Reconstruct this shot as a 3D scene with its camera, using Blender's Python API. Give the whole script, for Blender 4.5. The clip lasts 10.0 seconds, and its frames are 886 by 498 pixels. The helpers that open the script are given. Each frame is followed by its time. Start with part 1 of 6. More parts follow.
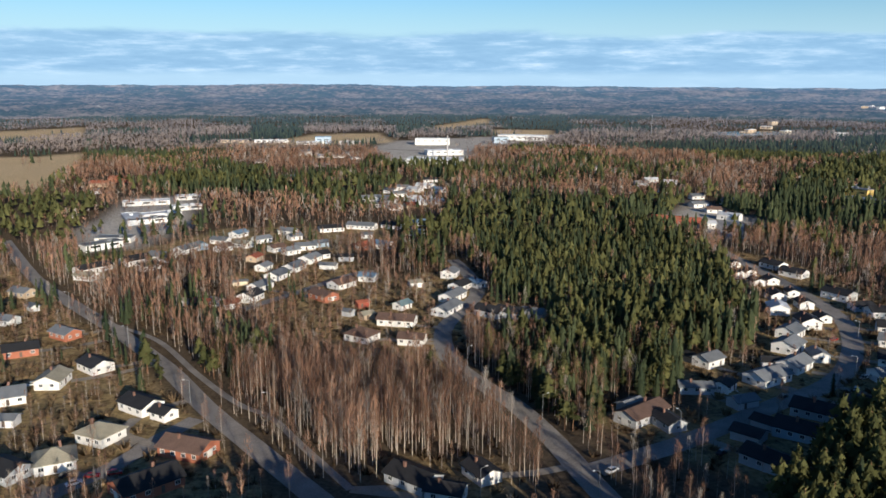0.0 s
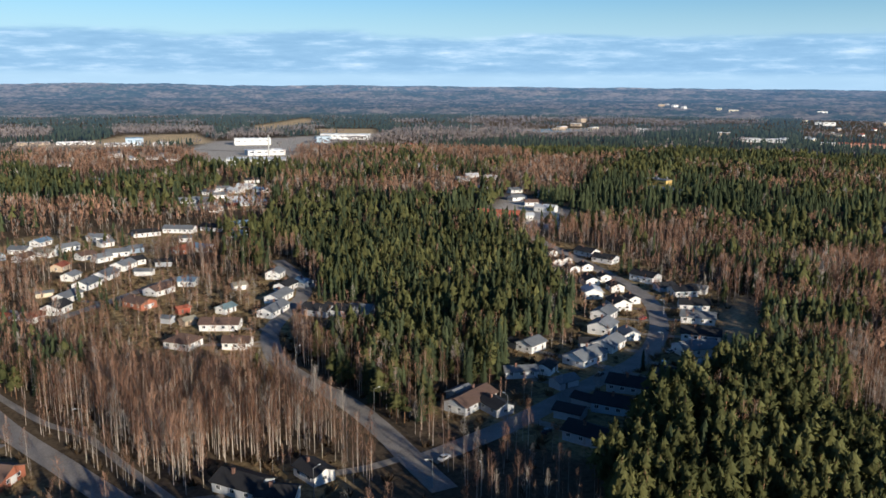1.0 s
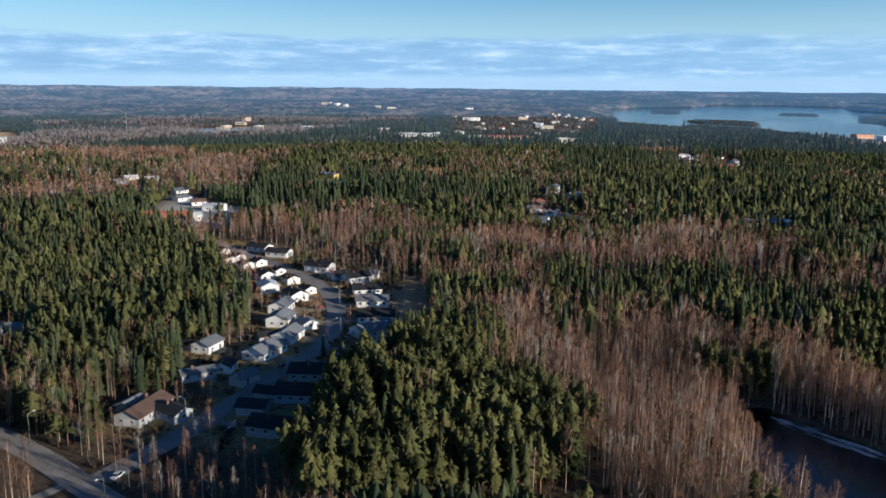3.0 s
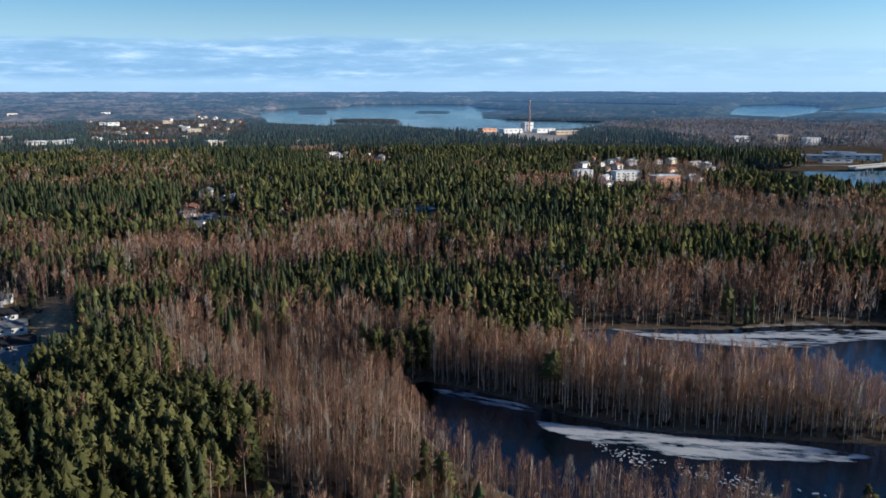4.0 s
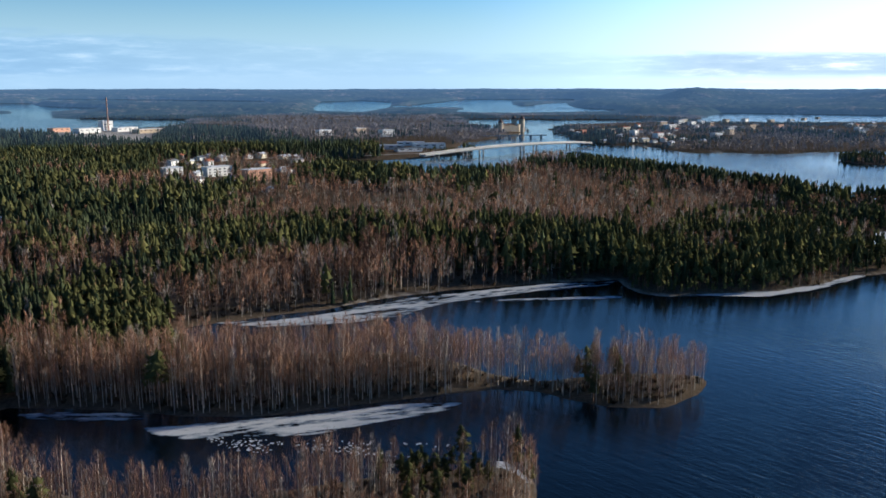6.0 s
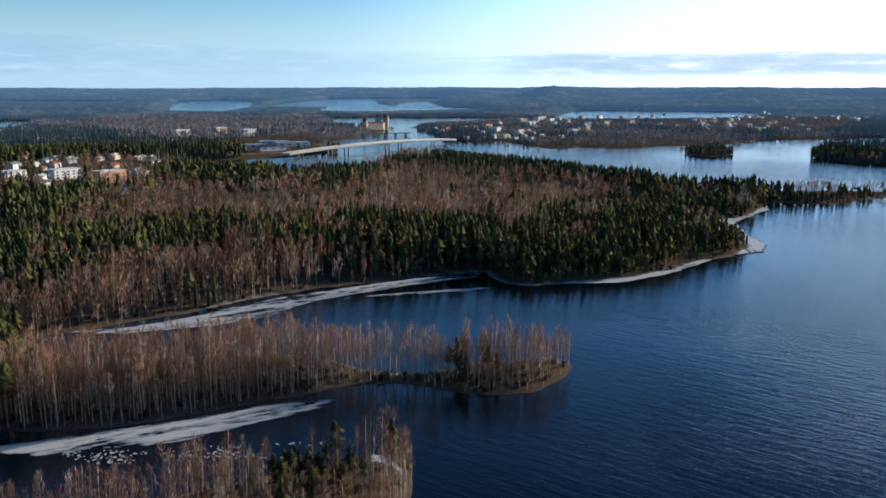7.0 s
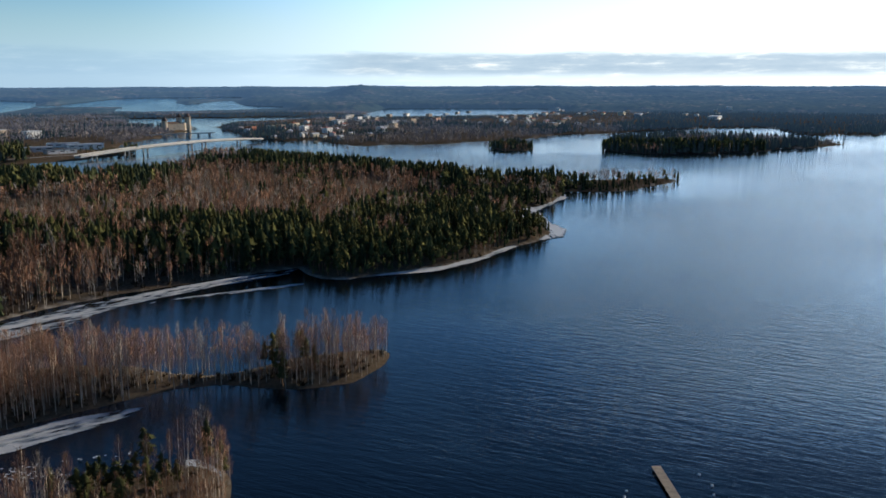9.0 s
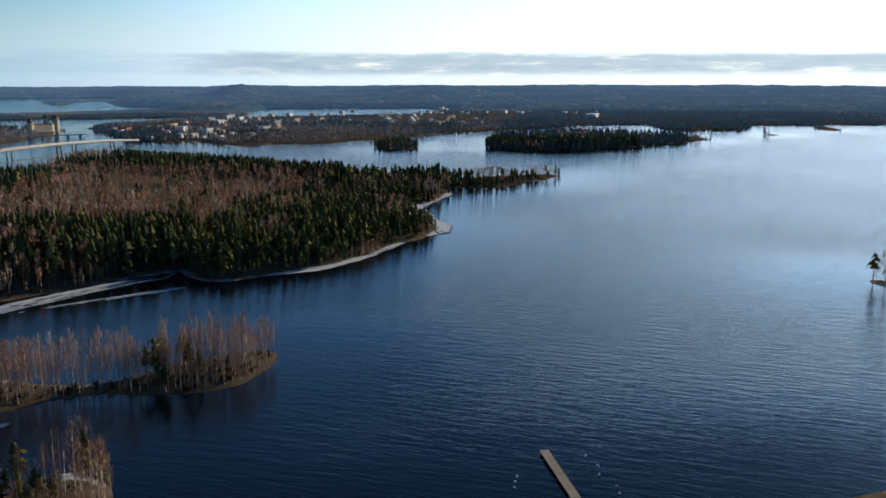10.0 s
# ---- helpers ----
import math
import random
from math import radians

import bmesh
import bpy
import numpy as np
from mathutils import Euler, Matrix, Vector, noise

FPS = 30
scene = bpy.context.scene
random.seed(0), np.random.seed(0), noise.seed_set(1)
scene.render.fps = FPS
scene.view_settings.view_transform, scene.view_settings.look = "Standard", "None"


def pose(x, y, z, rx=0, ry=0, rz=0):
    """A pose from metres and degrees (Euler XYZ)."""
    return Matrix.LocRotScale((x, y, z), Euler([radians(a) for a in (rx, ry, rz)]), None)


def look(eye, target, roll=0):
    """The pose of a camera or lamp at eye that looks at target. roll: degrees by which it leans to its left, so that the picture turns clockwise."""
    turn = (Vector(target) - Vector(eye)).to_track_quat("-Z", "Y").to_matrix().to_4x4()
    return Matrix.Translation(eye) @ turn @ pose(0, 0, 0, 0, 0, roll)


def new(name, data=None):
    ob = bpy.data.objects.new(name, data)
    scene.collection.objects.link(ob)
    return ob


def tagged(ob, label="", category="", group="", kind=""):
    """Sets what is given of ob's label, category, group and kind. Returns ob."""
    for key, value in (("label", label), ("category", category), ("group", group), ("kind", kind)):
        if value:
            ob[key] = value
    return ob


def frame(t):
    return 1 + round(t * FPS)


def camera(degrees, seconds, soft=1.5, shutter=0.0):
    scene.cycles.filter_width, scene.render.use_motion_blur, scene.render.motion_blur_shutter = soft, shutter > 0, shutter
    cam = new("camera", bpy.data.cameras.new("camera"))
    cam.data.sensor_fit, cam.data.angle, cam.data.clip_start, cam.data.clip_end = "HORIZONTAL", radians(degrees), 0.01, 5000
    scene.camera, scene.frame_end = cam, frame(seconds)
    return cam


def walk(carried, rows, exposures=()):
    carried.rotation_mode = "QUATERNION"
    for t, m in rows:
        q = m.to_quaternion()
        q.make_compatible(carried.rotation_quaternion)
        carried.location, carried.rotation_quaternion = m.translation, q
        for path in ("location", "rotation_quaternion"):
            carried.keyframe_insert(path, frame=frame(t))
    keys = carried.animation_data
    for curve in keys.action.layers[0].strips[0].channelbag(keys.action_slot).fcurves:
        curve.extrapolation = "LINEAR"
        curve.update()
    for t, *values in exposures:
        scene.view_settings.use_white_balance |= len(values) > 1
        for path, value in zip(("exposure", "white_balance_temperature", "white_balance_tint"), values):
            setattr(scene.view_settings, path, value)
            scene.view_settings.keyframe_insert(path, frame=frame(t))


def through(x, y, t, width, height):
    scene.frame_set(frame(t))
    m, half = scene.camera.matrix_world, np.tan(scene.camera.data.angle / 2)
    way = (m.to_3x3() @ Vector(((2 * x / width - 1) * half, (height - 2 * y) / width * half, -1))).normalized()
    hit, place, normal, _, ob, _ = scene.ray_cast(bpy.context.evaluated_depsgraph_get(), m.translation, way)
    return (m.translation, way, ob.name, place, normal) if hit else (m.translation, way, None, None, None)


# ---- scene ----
cam = camera(56.32, 10.0, soft=1.6)
PATH = [
    (0.0, pose(0.00, 0.00, 115.00, 78.484, 0, -0.000) @ pose(0, 0, 0, 0, 0, 0.133)),
    (0.5, pose(0.48, 0.60, 114.03, 78.468, 0, -4.830) @ pose(0, 0, 0, 0, 0, 0.196)),
    (1.0, pose(0.98, 1.14, 113.05, 78.516, 0, -12.126) @ pose(0, 0, 0, 0, 0, 0.278)),
    (1.5, pose(1.50, 1.60, 112.04, 78.509, 0, -14.121) @ pose(0, 0, 0, 0, 0, 0.247)),
    (2.0, pose(2.02, 2.00, 111.02, 78.514, 0, -16.080) @ pose(0, 0, 0, 0, 0, 0.192)),
    (2.5, pose(2.55, 2.33, 109.99, 78.549, 0, -22.558) @ pose(0, 0, 0, 0, 0, 0.269)),
    (3.0, pose(3.06, 2.61, 108.96, 78.638, 0, -34.744) @ pose(0, 0, 0, 0, 0, 0.399)),
    (3.2, pose(3.27, 2.70, 108.54, 78.682, 0, -39.904) @ pose(0, 0, 0, 0, 0, 0.448)),
    (4.3, pose(4.32, 3.08, 106.27, 78.758, 0, -63.965) @ pose(0, 0, 0, 0, 0, -0.090)),
    (4.5, pose(4.49, 3.12, 105.86, 78.702, 0, -67.355) @ pose(0, 0, 0, 0, 0, 0.082)),
    (5.0, pose(4.91, 3.20, 104.85, 78.688, 0, -77.298) @ pose(0, 0, 0, 0, 0, 0.146)),
    (5.2, pose(5.06, 3.22, 104.45, 78.699, 0, -81.273) @ pose(0, 0, 0, 0, 0, 0.262)),
    (6.3, pose(5.74, 3.21, 102.31, 78.667, 0, -88.462) @ pose(0, 0, 0, 0, 0, -0.031)),
    (6.5, pose(5.84, 3.19, 101.93, 78.661, 0, -91.363) @ pose(0, 0, 0, 0, 0, -0.003)),
    (7.0, pose(6.02, 3.13, 101.01, 78.622, 0, -95.355) @ pose(0, 0, 0, 0, 0, 0.035)),
    (7.5, pose(6.13, 3.03, 100.12, 78.617, 0, -99.309) @ pose(0, 0, 0, 0, 0, 0.042)),
    (8.0, pose(6.15, 2.91, 99.28, 78.615, 0, -103.306) @ pose(0, 0, 0, 0, 0, 0.026)),
    (8.5, pose(6.09, 2.78, 98.47, 78.603, 0, -105.691) @ pose(0, 0, 0, 0, 0, -0.031)),
    (9.0, pose(5.92, 2.62, 97.71, 78.606, 0, -108.412) @ pose(0, 0, 0, 0, 0, -0.030)),
    (9.5, pose(5.65, 2.45, 97.01, 78.572, 0, -111.682) @ pose(0, 0, 0, 0, 0, -0.088)),
    (10.0, pose(5.27, 2.28, 96.36, 78.569, 0, -116.269) @ pose(0, 0, 0, 0, 0, -0.085)),
]
EXPOSURE = [(0.0, 0.34, 6200, 8), (3.0, 0.32, 5880, 8), (4.8, 0.32, 5780, 8), (6.5, 0.32, 6050, 8), (8.5, 0.16, 6300, 8), (10.0, 0.0, 6600, 8)]
walk(cam, PATH, EXPOSURE)

# ---- light ----
SUN_HEADING, SUN_HEIGHT = 156.0, 14.5  # degrees clockwise from +y, degrees above the horizon
sun_data = bpy.data.lights.new("sun", "SUN")
sun_data.energy, sun_data.angle, sun_data.color = 5.0, radians(0.6), (1.0, 0.865, 0.69)
sun = new("sun", sun_data)
hd, el = radians(SUN_HEADING), radians(SUN_HEIGHT)
sun_way = Vector((math.sin(hd) * math.cos(el), math.cos(hd) * math.cos(el), math.sin(el)))
sun.matrix_world = look(sun_way * 500, (0, 0, 0))


class Nodes:
    """A short way to write node trees."""

    def __init__(self, tree):
        self.tree = tree

    def __call__(self, kind, values=None, operation="", clamp=None, data_type="", blend_type="", interpolation_type="", layer_name=""):
        node = self.tree.nodes.new(kind)
        if operation:
            node.operation = operation
            if clamp:
                node.use_clamp = True
        if data_type:
            node.data_type, node.blend_type = data_type, blend_type
        if interpolation_type:
            node.interpolation_type = interpolation_type
        if layer_name:
            node.layer_name = layer_name
        for key, value in (values or {}).items():
            if isinstance(value, bpy.types.NodeSocket):
                self.tree.links.new(value, node.inputs[key])
            else:
                node.inputs[key].default_value = value
        return node

    def math(self, op, a, b=0.5, clamp=False):
        return self("ShaderNodeMath", {0: a, 1: b}, operation=op, clamp=clamp).outputs[0]

    def noise(self, vector, scale, detail=4.0, rough=0.55):
        return self("ShaderNodeTexNoise", {"Vector": vector, "Scale": scale, "Detail": detail, "Roughness": rough}).outputs[0]

    def ramp(self, fac, stops):
        node = self("ShaderNodeValToRGB", {0: fac})
        ramp = node.color_ramp
        while len(ramp.elements) < len(stops):
            ramp.elements.new(0.5)
        for element, (at, colour) in zip(ramp.elements, stops):
            element.position, element.color = at, (*colour, 1) if len(colour) == 3 else colour
        return node.outputs[0]

    def mix(self, fac, a, b, blend="MIX"):
        node = self("ShaderNodeMix", data_type="RGBA", blend_type=blend)
        for index, value in ((0, fac), (6, a), (7, b)):
            if isinstance(value, bpy.types.NodeSocket):
                self.tree.links.new(value, node.inputs[index])
            else:
                node.inputs[index].default_value = value if index == 0 else (*value, 1)
        return node.outputs[2]


world = bpy.data.worlds.new("sky")
scene.world = world
world.use_nodes = True
world.node_tree.nodes.clear()
W = Nodes(world.node_tree)
sky = W("ShaderNodeTexSky")
sky.sky_type, sky.sun_disc, sky.sun_elevation, sky.sun_rotation = "NISHITA", False, el, hd
sky.altitude, sky.air_density, sky.dust_density, sky.ozone_density = 100.0, 0.9, 0.15, 2.6
way = W("ShaderNodeTexCoord").outputs["Generated"]
axis = W("ShaderNodeSeparateXYZ", {0: way})
height = axis.outputs[2]
# thin bright veil round the sun, and a low bank of stretched clouds
def blend(fac, first, second, how="MIX"):
    out = W.mix(fac, (1, 1, 1), (1, 1, 1), how)
    for index, value in ((6, first), (7, second)):
        world.node_tree.links.new(value, out.node.inputs[index])
    return out


def grey(value):
    return W("ShaderNodeCombineColor", {0: value, 1: value, 2: value}).outputs[0]


sunward = W("ShaderNodeVectorMath", {0: way, 1: sun_way}, operation="DOT_PRODUCT").outputs["Value"]
veil = W("ShaderNodeMapRange", {0: sunward, 1: 0.35, 2: 0.95}, interpolation_type="SMOOTHSTEP").outputs[0]
veil = W.math("MULTIPLY", veil, W("ShaderNodeMapRange", {0: height, 1: 0.22, 2: 0.085}, interpolation_type="SMOOTHSTEP").outputs[0])
veil_colour = W("ShaderNodeCombineColor", {0: 12.0, 1: 13.2, 2: 14.4}).outputs[0]
def fade(low, high, start=0.22, end=0.62):
    return W("ShaderNodeMapRange", {0: height, 1: start, 2: end, 3: low, 4: high}, interpolation_type="SMOOTHSTEP").outputs[0]


deep = W("ShaderNodeCombineColor", {0: fade(0.92, 0.20), 1: fade(1.0, 0.30), 2: fade(1.0, 0.37)}).outputs[0]
clear = blend(W.math("MULTIPLY", veil, 0.85), blend(1.0, sky.outputs[0], deep, "MULTIPLY"), veil_colour)
aureole = W("ShaderNodeMapRange", {0: sunward, 1: 0.80, 2: 1.0, 3: 0.0, 4: 9.0}, interpolation_type="SMOOTHSTEP").outputs[0]
aureole = W.math("MULTIPLY", aureole, W("ShaderNodeMapRange", {0: height, 1: 0.40, 2: 0.14}, interpolation_type="SMOOTHSTEP").outputs[0])
clear = blend(1.0, clear, grey(aureole), "ADD")
blue = W("ShaderNodeCombineColor", {0: fade(1.0, 0.74, 0.03, 0.15), 1: fade(1.0, 1.03, 0.03, 0.15), 2: fade(1.0, 1.34, 0.03, 0.15)}).outputs[0]
clear = blend(1.0, clear, blue, "MULTIPLY")
side = W("ShaderNodeMapRange", {0: sunward, 1: -0.8, 2: 0.5, 3: 0.84, 4: 1.14}, interpolation_type="SMOOTHSTEP").outputs[0]
clear = blend(1.0, clear, grey(side), "MULTIPLY")
glow = W("ShaderNodeMapRange", {0: sunward, 1: 0.2, 2: 0.95, 3: 1.0, 4: 1.75}, interpolation_type="SMOOTHSTEP").outputs[0]
flat = W("ShaderNodeMapping", {"Vector": way, "Scale": (2.2, 2.2, 16.0)}).outputs[0]
wisps = W.noise(flat, 1.3, 6.0, 0.6)
lift = W.math("ADD", height, W.math("MULTIPLY", W.math("SUBTRACT", wisps, 0.5), -0.05))
# the bank lies to the north, thins out to streaks in the east and closes again, lower, towards the sun
heading = W.math("ARCTAN2", axis.outputs[0], axis.outputs[1])
north = W("ShaderNodeMapRange", {0: heading, 1: radians(80), 2: radians(48), 3: 0.3, 4: 1.0}, interpolation_type="SMOOTHSTEP").outputs[0]
south = W("ShaderNodeMapRange", {0: heading, 1: radians(94), 2: radians(104)}, interpolation_type="SMOOTHSTEP").outputs[0]
lift = W.math("ADD", lift, W("ShaderNodeMapRange", {0: heading, 1: radians(60), 2: radians(96), 3: 0.0, 4: 0.022}, interpolation_type="SMOOTHSTEP").outputs[0])
top_edge = W("ShaderNodeMapRange", {0: lift, 1: 0.057, 2: 0.047}, interpolation_type="SMOOTHSTEP").outputs[0]
top_edge = W.math("MULTIPLY", top_edge, W("ShaderNodeMapRange", {0: height, 1: 0.003, 2: 0.014, 3: 0.2, 4: 1.0}, interpolation_type="SMOOTHSTEP").outputs[0])
haze = W("ShaderNodeMapRange", {0: height, 1: 0.115, 2: 0.0}, interpolation_type="SMOOTHSTEP").outputs[0]
streak = W.noise(W("ShaderNodeMapping", {"Vector": way, "Scale": (8.0, 8.0, 58.0)}).outputs[0], 1.9, 8.0, 0.62)
cloud_colour = W.ramp(streak, [(0.36, (2.3, 4.1, 6.2)), (0.50, (2.8, 4.7, 6.8)), (0.60, (4.0, 5.8, 7.7)), (0.72, (6.2, 7.5, 8.9))])
soft_glow = W("ShaderNodeMapRange", {0: sunward, 1: 0.3, 2: 0.95, 3: 1.0, 4: 1.35}, interpolation_type="SMOOTHSTEP").outputs[0]
cloud_lit = blend(1.0, cloud_colour, grey(soft_glow), "MULTIPLY")
haze_colour = blend(1.0, W("ShaderNodeCombineColor", {0: 4.3, 1: 6.5, 2: 8.9}).outputs[0], grey(glow), "MULTIPLY")
pale = W("ShaderNodeMapRange", {0: sunward, 1: 0.30, 2: 0.90, 3: 0.0, 4: 0.85}, interpolation_type="SMOOTHSTEP").outputs[0]
haze_colour = blend(pale, haze_colour, W("ShaderNodeCombineColor", {0: 11.2, 1: 11.8, 2: 12.0}).outputs[0])
hazy = blend(W.math("MULTIPLY", haze, 0.8), clear, haze_colour)
cover = W.math("MAXIMUM", north, south)
bank = W.ramp(streak, [(0.36, (3.7, 5.1, 6.6)), (0.52, (4.7, 6.0, 7.3)), (0.60, (6.6, 7.6, 8.4)), (0.68, (11.0, 11.4, 11.4))])
cloud_lit = blend(south, cloud_lit, bank)
sky_colour = blend(W.math("MULTIPLY", W.math("MULTIPLY", top_edge, 0.84), cover), hazy, cloud_lit)
back = W("ShaderNodeBackground", {"Color": sky_colour, "Strength": 0.095})
W("ShaderNodeOutputWorld", {"Surface": back.outputs[0]})

# ---- materials ----
MATERIALS = {}


def material(name, rough=0.8, metal=0.0, spec=0.3):
    """A new node material: its nodes and its shader."""
    mat = bpy.data.materials.new(name)
    mat.use_nodes = True
    N = Nodes(mat.node_tree)
    shader = mat.node_tree.nodes["Principled BSDF"]
    shader.inputs["Roughness"].default_value, shader.inputs["Metallic"].default_value = rough, metal
    shader.inputs["Specular IOR Level"].default_value = spec
    MATERIALS[name] = mat
    return mat, N, shader


def relief(N, shader, height, strength, distance):
    bump = N("ShaderNodeBump", {"Height": height, "Strength": strength, "Distance": distance})
    N.tree.links.new(bump.outputs[0], shader.inputs["Normal"])


def worn(name, colour, grain=6.0, stain=0.5, spread=0.25, rough=0.8, metal=0.0, spec=0.3, each=0.0, bump=0.02):
    """A surface with grain, stains and, where each > 0, its own shade on every object or island."""
    if name in MATERIALS:
        return MATERIALS[name]
    mat, N, shader = material(name, rough, metal, spec)
    where = N("ShaderNodeNewGeometry").outputs["Position"]
    fine, broad = N.noise(where, grain, 5.0), N.noise(where, stain, 3.0)
    both = N.math("ADD", N.math("MULTIPLY", fine, 0.5), N.math("MULTIPLY", broad, 0.5))
    dark, light = [c * (1 - spread) for c in colour], [min(1, c * (1 + spread)) for c in colour]
    tone = N.ramp(both, [(0.32, dark), (0.5, colour), (0.68, light)])
    if each:
        own = N("ShaderNodeObjectInfo").outputs["Random"]
        isle = N("ShaderNodeNewGeometry").outputs["Random Per Island"]
        vary = N("ShaderNodeMapRange", {0: N.math("FRACT", N.math("ADD", own, isle)), 3: 1 - each, 4: 1 + each}).outputs[0]
        tone = N.mix(1.0, tone, (1, 1, 1), "MULTIPLY")
        N.tree.links.new(N("ShaderNodeCombineColor", {0: vary, 1: vary, 2: vary}).outputs[0], tone.node.inputs[7])
    N.tree.links.new(tone, shader.inputs["Base Color"])
    relief(N, shader, fine, 0.4, bump)
    return mat


def foliage(name, low, high, rough=0.7, through=0.0):
    """Needles or twigs: every tree has its own shade between two colours, and so have the stands."""
    mat, N, shader = material(name, rough, 0.0, 0.0)
    geometry = N("ShaderNodeNewGeometry").outputs
    tone = N("ShaderNodeAttribute")
    tone.attribute_name = "tone"
    own = N.math("FRACT", N.math("ADD", tone.outputs["Fac"], N("ShaderNodeObjectInfo").outputs["Random"]))
    patch = N("ShaderNodeMapRange", {0: N.noise(geometry["Position"], 0.03, 3.0), 1: 0.35, 2: 0.65}).outputs[0]
    fac = N.math("ADD", N.math("MULTIPLY", own, 0.45), N.math("MULTIPLY", patch, 0.4))
    fac = N.math("ADD", fac, N.math("MULTIPLY", geometry["Random Per Island"], 0.15))
    middle = [(a + b) * 0.45 for a, b in zip(low, high)]
    colour = N.ramp(fac, [(0.12, low), (0.5, middle), (0.92, high)])
    N.tree.links.new(colour, shader.inputs["Base Color"])
    if through:
        # thin twigs let light through
        lucid = N("ShaderNodeBsdfTranslucent", {"Color": colour})
        both = N("ShaderNodeMixShader", {0: through, 1: shader.outputs[0], 2: lucid.outputs[0]})
        N.tree.links.new(both.outputs[0], mat.node_tree.nodes["Material Output"].inputs[0])
    return mat


BARK_BIRCH = worn("birch_bark", (0.38, 0.32, 0.26), 3.0, 0.7, 0.45, 0.85)
BARK_PINE = worn("pine_bark", (0.22, 0.12, 0.065), 4.0, 0.6, 0.4, 0.9)
BARK_SPRUCE = worn("spruce_bark", (0.12, 0.09, 0.07), 4.0, 0.6, 0.3, 0.9)
TWIGS = foliage("birch_twigs", (0.104, 0.059, 0.041), (0.470, 0.268, 0.175), through=0.15)
TWIGS_GREY = foliage("aspen_twigs", (0.24, 0.20, 0.17), (0.44, 0.38, 0.32), through=0.18)
SPRUCE = foliage("spruce_needles", (0.037, 0.051, 0.030), (0.120, 0.137, 0.066), through=0.35)
PINE = foliage("pine_needles", (0.052, 0.059, 0.026), (0.190, 0.184, 0.071), through=0.35)
FAR_TWIGS = foliage("distant_birch_woods", (0.130, 0.104, 0.086), (0.30, 0.232, 0.186))
FAR_NEEDLES = foliage("distant_conifer_woods", (0.022, 0.032, 0.020), (0.072, 0.086, 0.044), through=0.2)


def painted_haze(mat):
    """The far country is a backdrop: haze is painted in as blue emission, more with distance."""
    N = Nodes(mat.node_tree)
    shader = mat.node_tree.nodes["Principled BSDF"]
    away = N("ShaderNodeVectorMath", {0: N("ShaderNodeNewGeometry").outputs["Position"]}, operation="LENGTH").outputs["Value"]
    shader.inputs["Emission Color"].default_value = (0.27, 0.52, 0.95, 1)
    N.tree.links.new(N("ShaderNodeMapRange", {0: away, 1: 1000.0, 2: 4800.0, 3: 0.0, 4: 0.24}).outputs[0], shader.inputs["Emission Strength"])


# far trees get the emissive haze too, from 1000 m outward
painted_haze(FAR_TWIGS), painted_haze(FAR_NEEDLES)
mat, N, shader = material("distant_country", 1.0, 0.0, 0.0)
where = N("ShaderNodeNewGeometry").outputs["Position"]
patch = N.math("ADD", N.math("MULTIPLY", N.noise(where, 0.0075, 6.0, 0.62), 0.62), N.math("MULTIPLY", N.noise(where, 0.045, 3.0), 0.38))
N.tree.links.new(N.ramp(patch, [(0.38, (0.036, 0.054, 0.040)), (0.46, (0.058, 0.072, 0.050)), (0.51, (0.130, 0.114, 0.086)), (0.57, (0.225, 0.180, 0.138)), (0.64, (0.27, 0.22, 0.16)), (0.70, (0.50, 0.42, 0.30))]), shader.inputs["Base Color"])
# base colour painted darker towards the east, for the backlit land there
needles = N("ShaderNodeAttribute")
needles.attribute_name = "east_shade"
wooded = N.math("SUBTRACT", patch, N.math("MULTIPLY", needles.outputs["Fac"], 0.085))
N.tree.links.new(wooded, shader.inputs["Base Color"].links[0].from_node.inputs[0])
painted_haze(mat)
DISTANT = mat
# brushwood colour kept dark to stand for shade between the trunks
BRUSH = foliage("shade_brushwood", (0.045, 0.032, 0.020), (0.120, 0.082, 0.050))
SHRUB = foliage("bare_shrub", (0.10, 0.068, 0.042), (0.27, 0.19, 0.11))

mat, N, shader = material("ground", 1.0, 0.0, 0.0)
where = N("ShaderNodeNewGeometry").outputs["Position"]
zone = N("ShaderNodeVertexColor", layer_name="zone")
parts = N("ShaderNodeSeparateColor", {0: zone.outputs[0]}).outputs
broad, fine = N.noise(where, 0.03, 5.0), N.noise(where, 0.7, 5.0)
floor_tone = N.mix(broad, (0.075, 0.056, 0.038), (0.165, 0.124, 0.082))
lawn_tone = N.mix(N.noise(where, 0.09, 5.0, 0.65), (0.42, 0.285, 0.150), (0.27, 0.215, 0.098))
bare = N("ShaderNodeMapRange", {0: N.noise(where, 0.22, 4.0, 0.6), 1: 0.50, 2: 0.62, 3: 0.0, 4: 0.8}).outputs[0]
dug = N.mix(bare, (1, 1, 1), (0.105, 0.072, 0.044))
N.tree.links.new(lawn_tone, dug.node.inputs[6])
straw = N("ShaderNodeMapRange", {0: N.noise(where, 0.13, 4.0, 0.6), 1: 0.54, 2: 0.66, 3: 0.0, 4: 0.7}).outputs[0]
lawn_tone = N.mix(straw, (1, 1, 1), (0.40, 0.30, 0.17))
N.tree.links.new(dug, lawn_tone.node.inputs[6])
rows_tone = N("ShaderNodeTexWave", {"Vector": N("ShaderNodeMapping", {"Vector": where, "Rotation": (0, 0, 0.6)}).outputs[0], "Scale": 0.03, "Distortion": 1.5}).outputs[0]
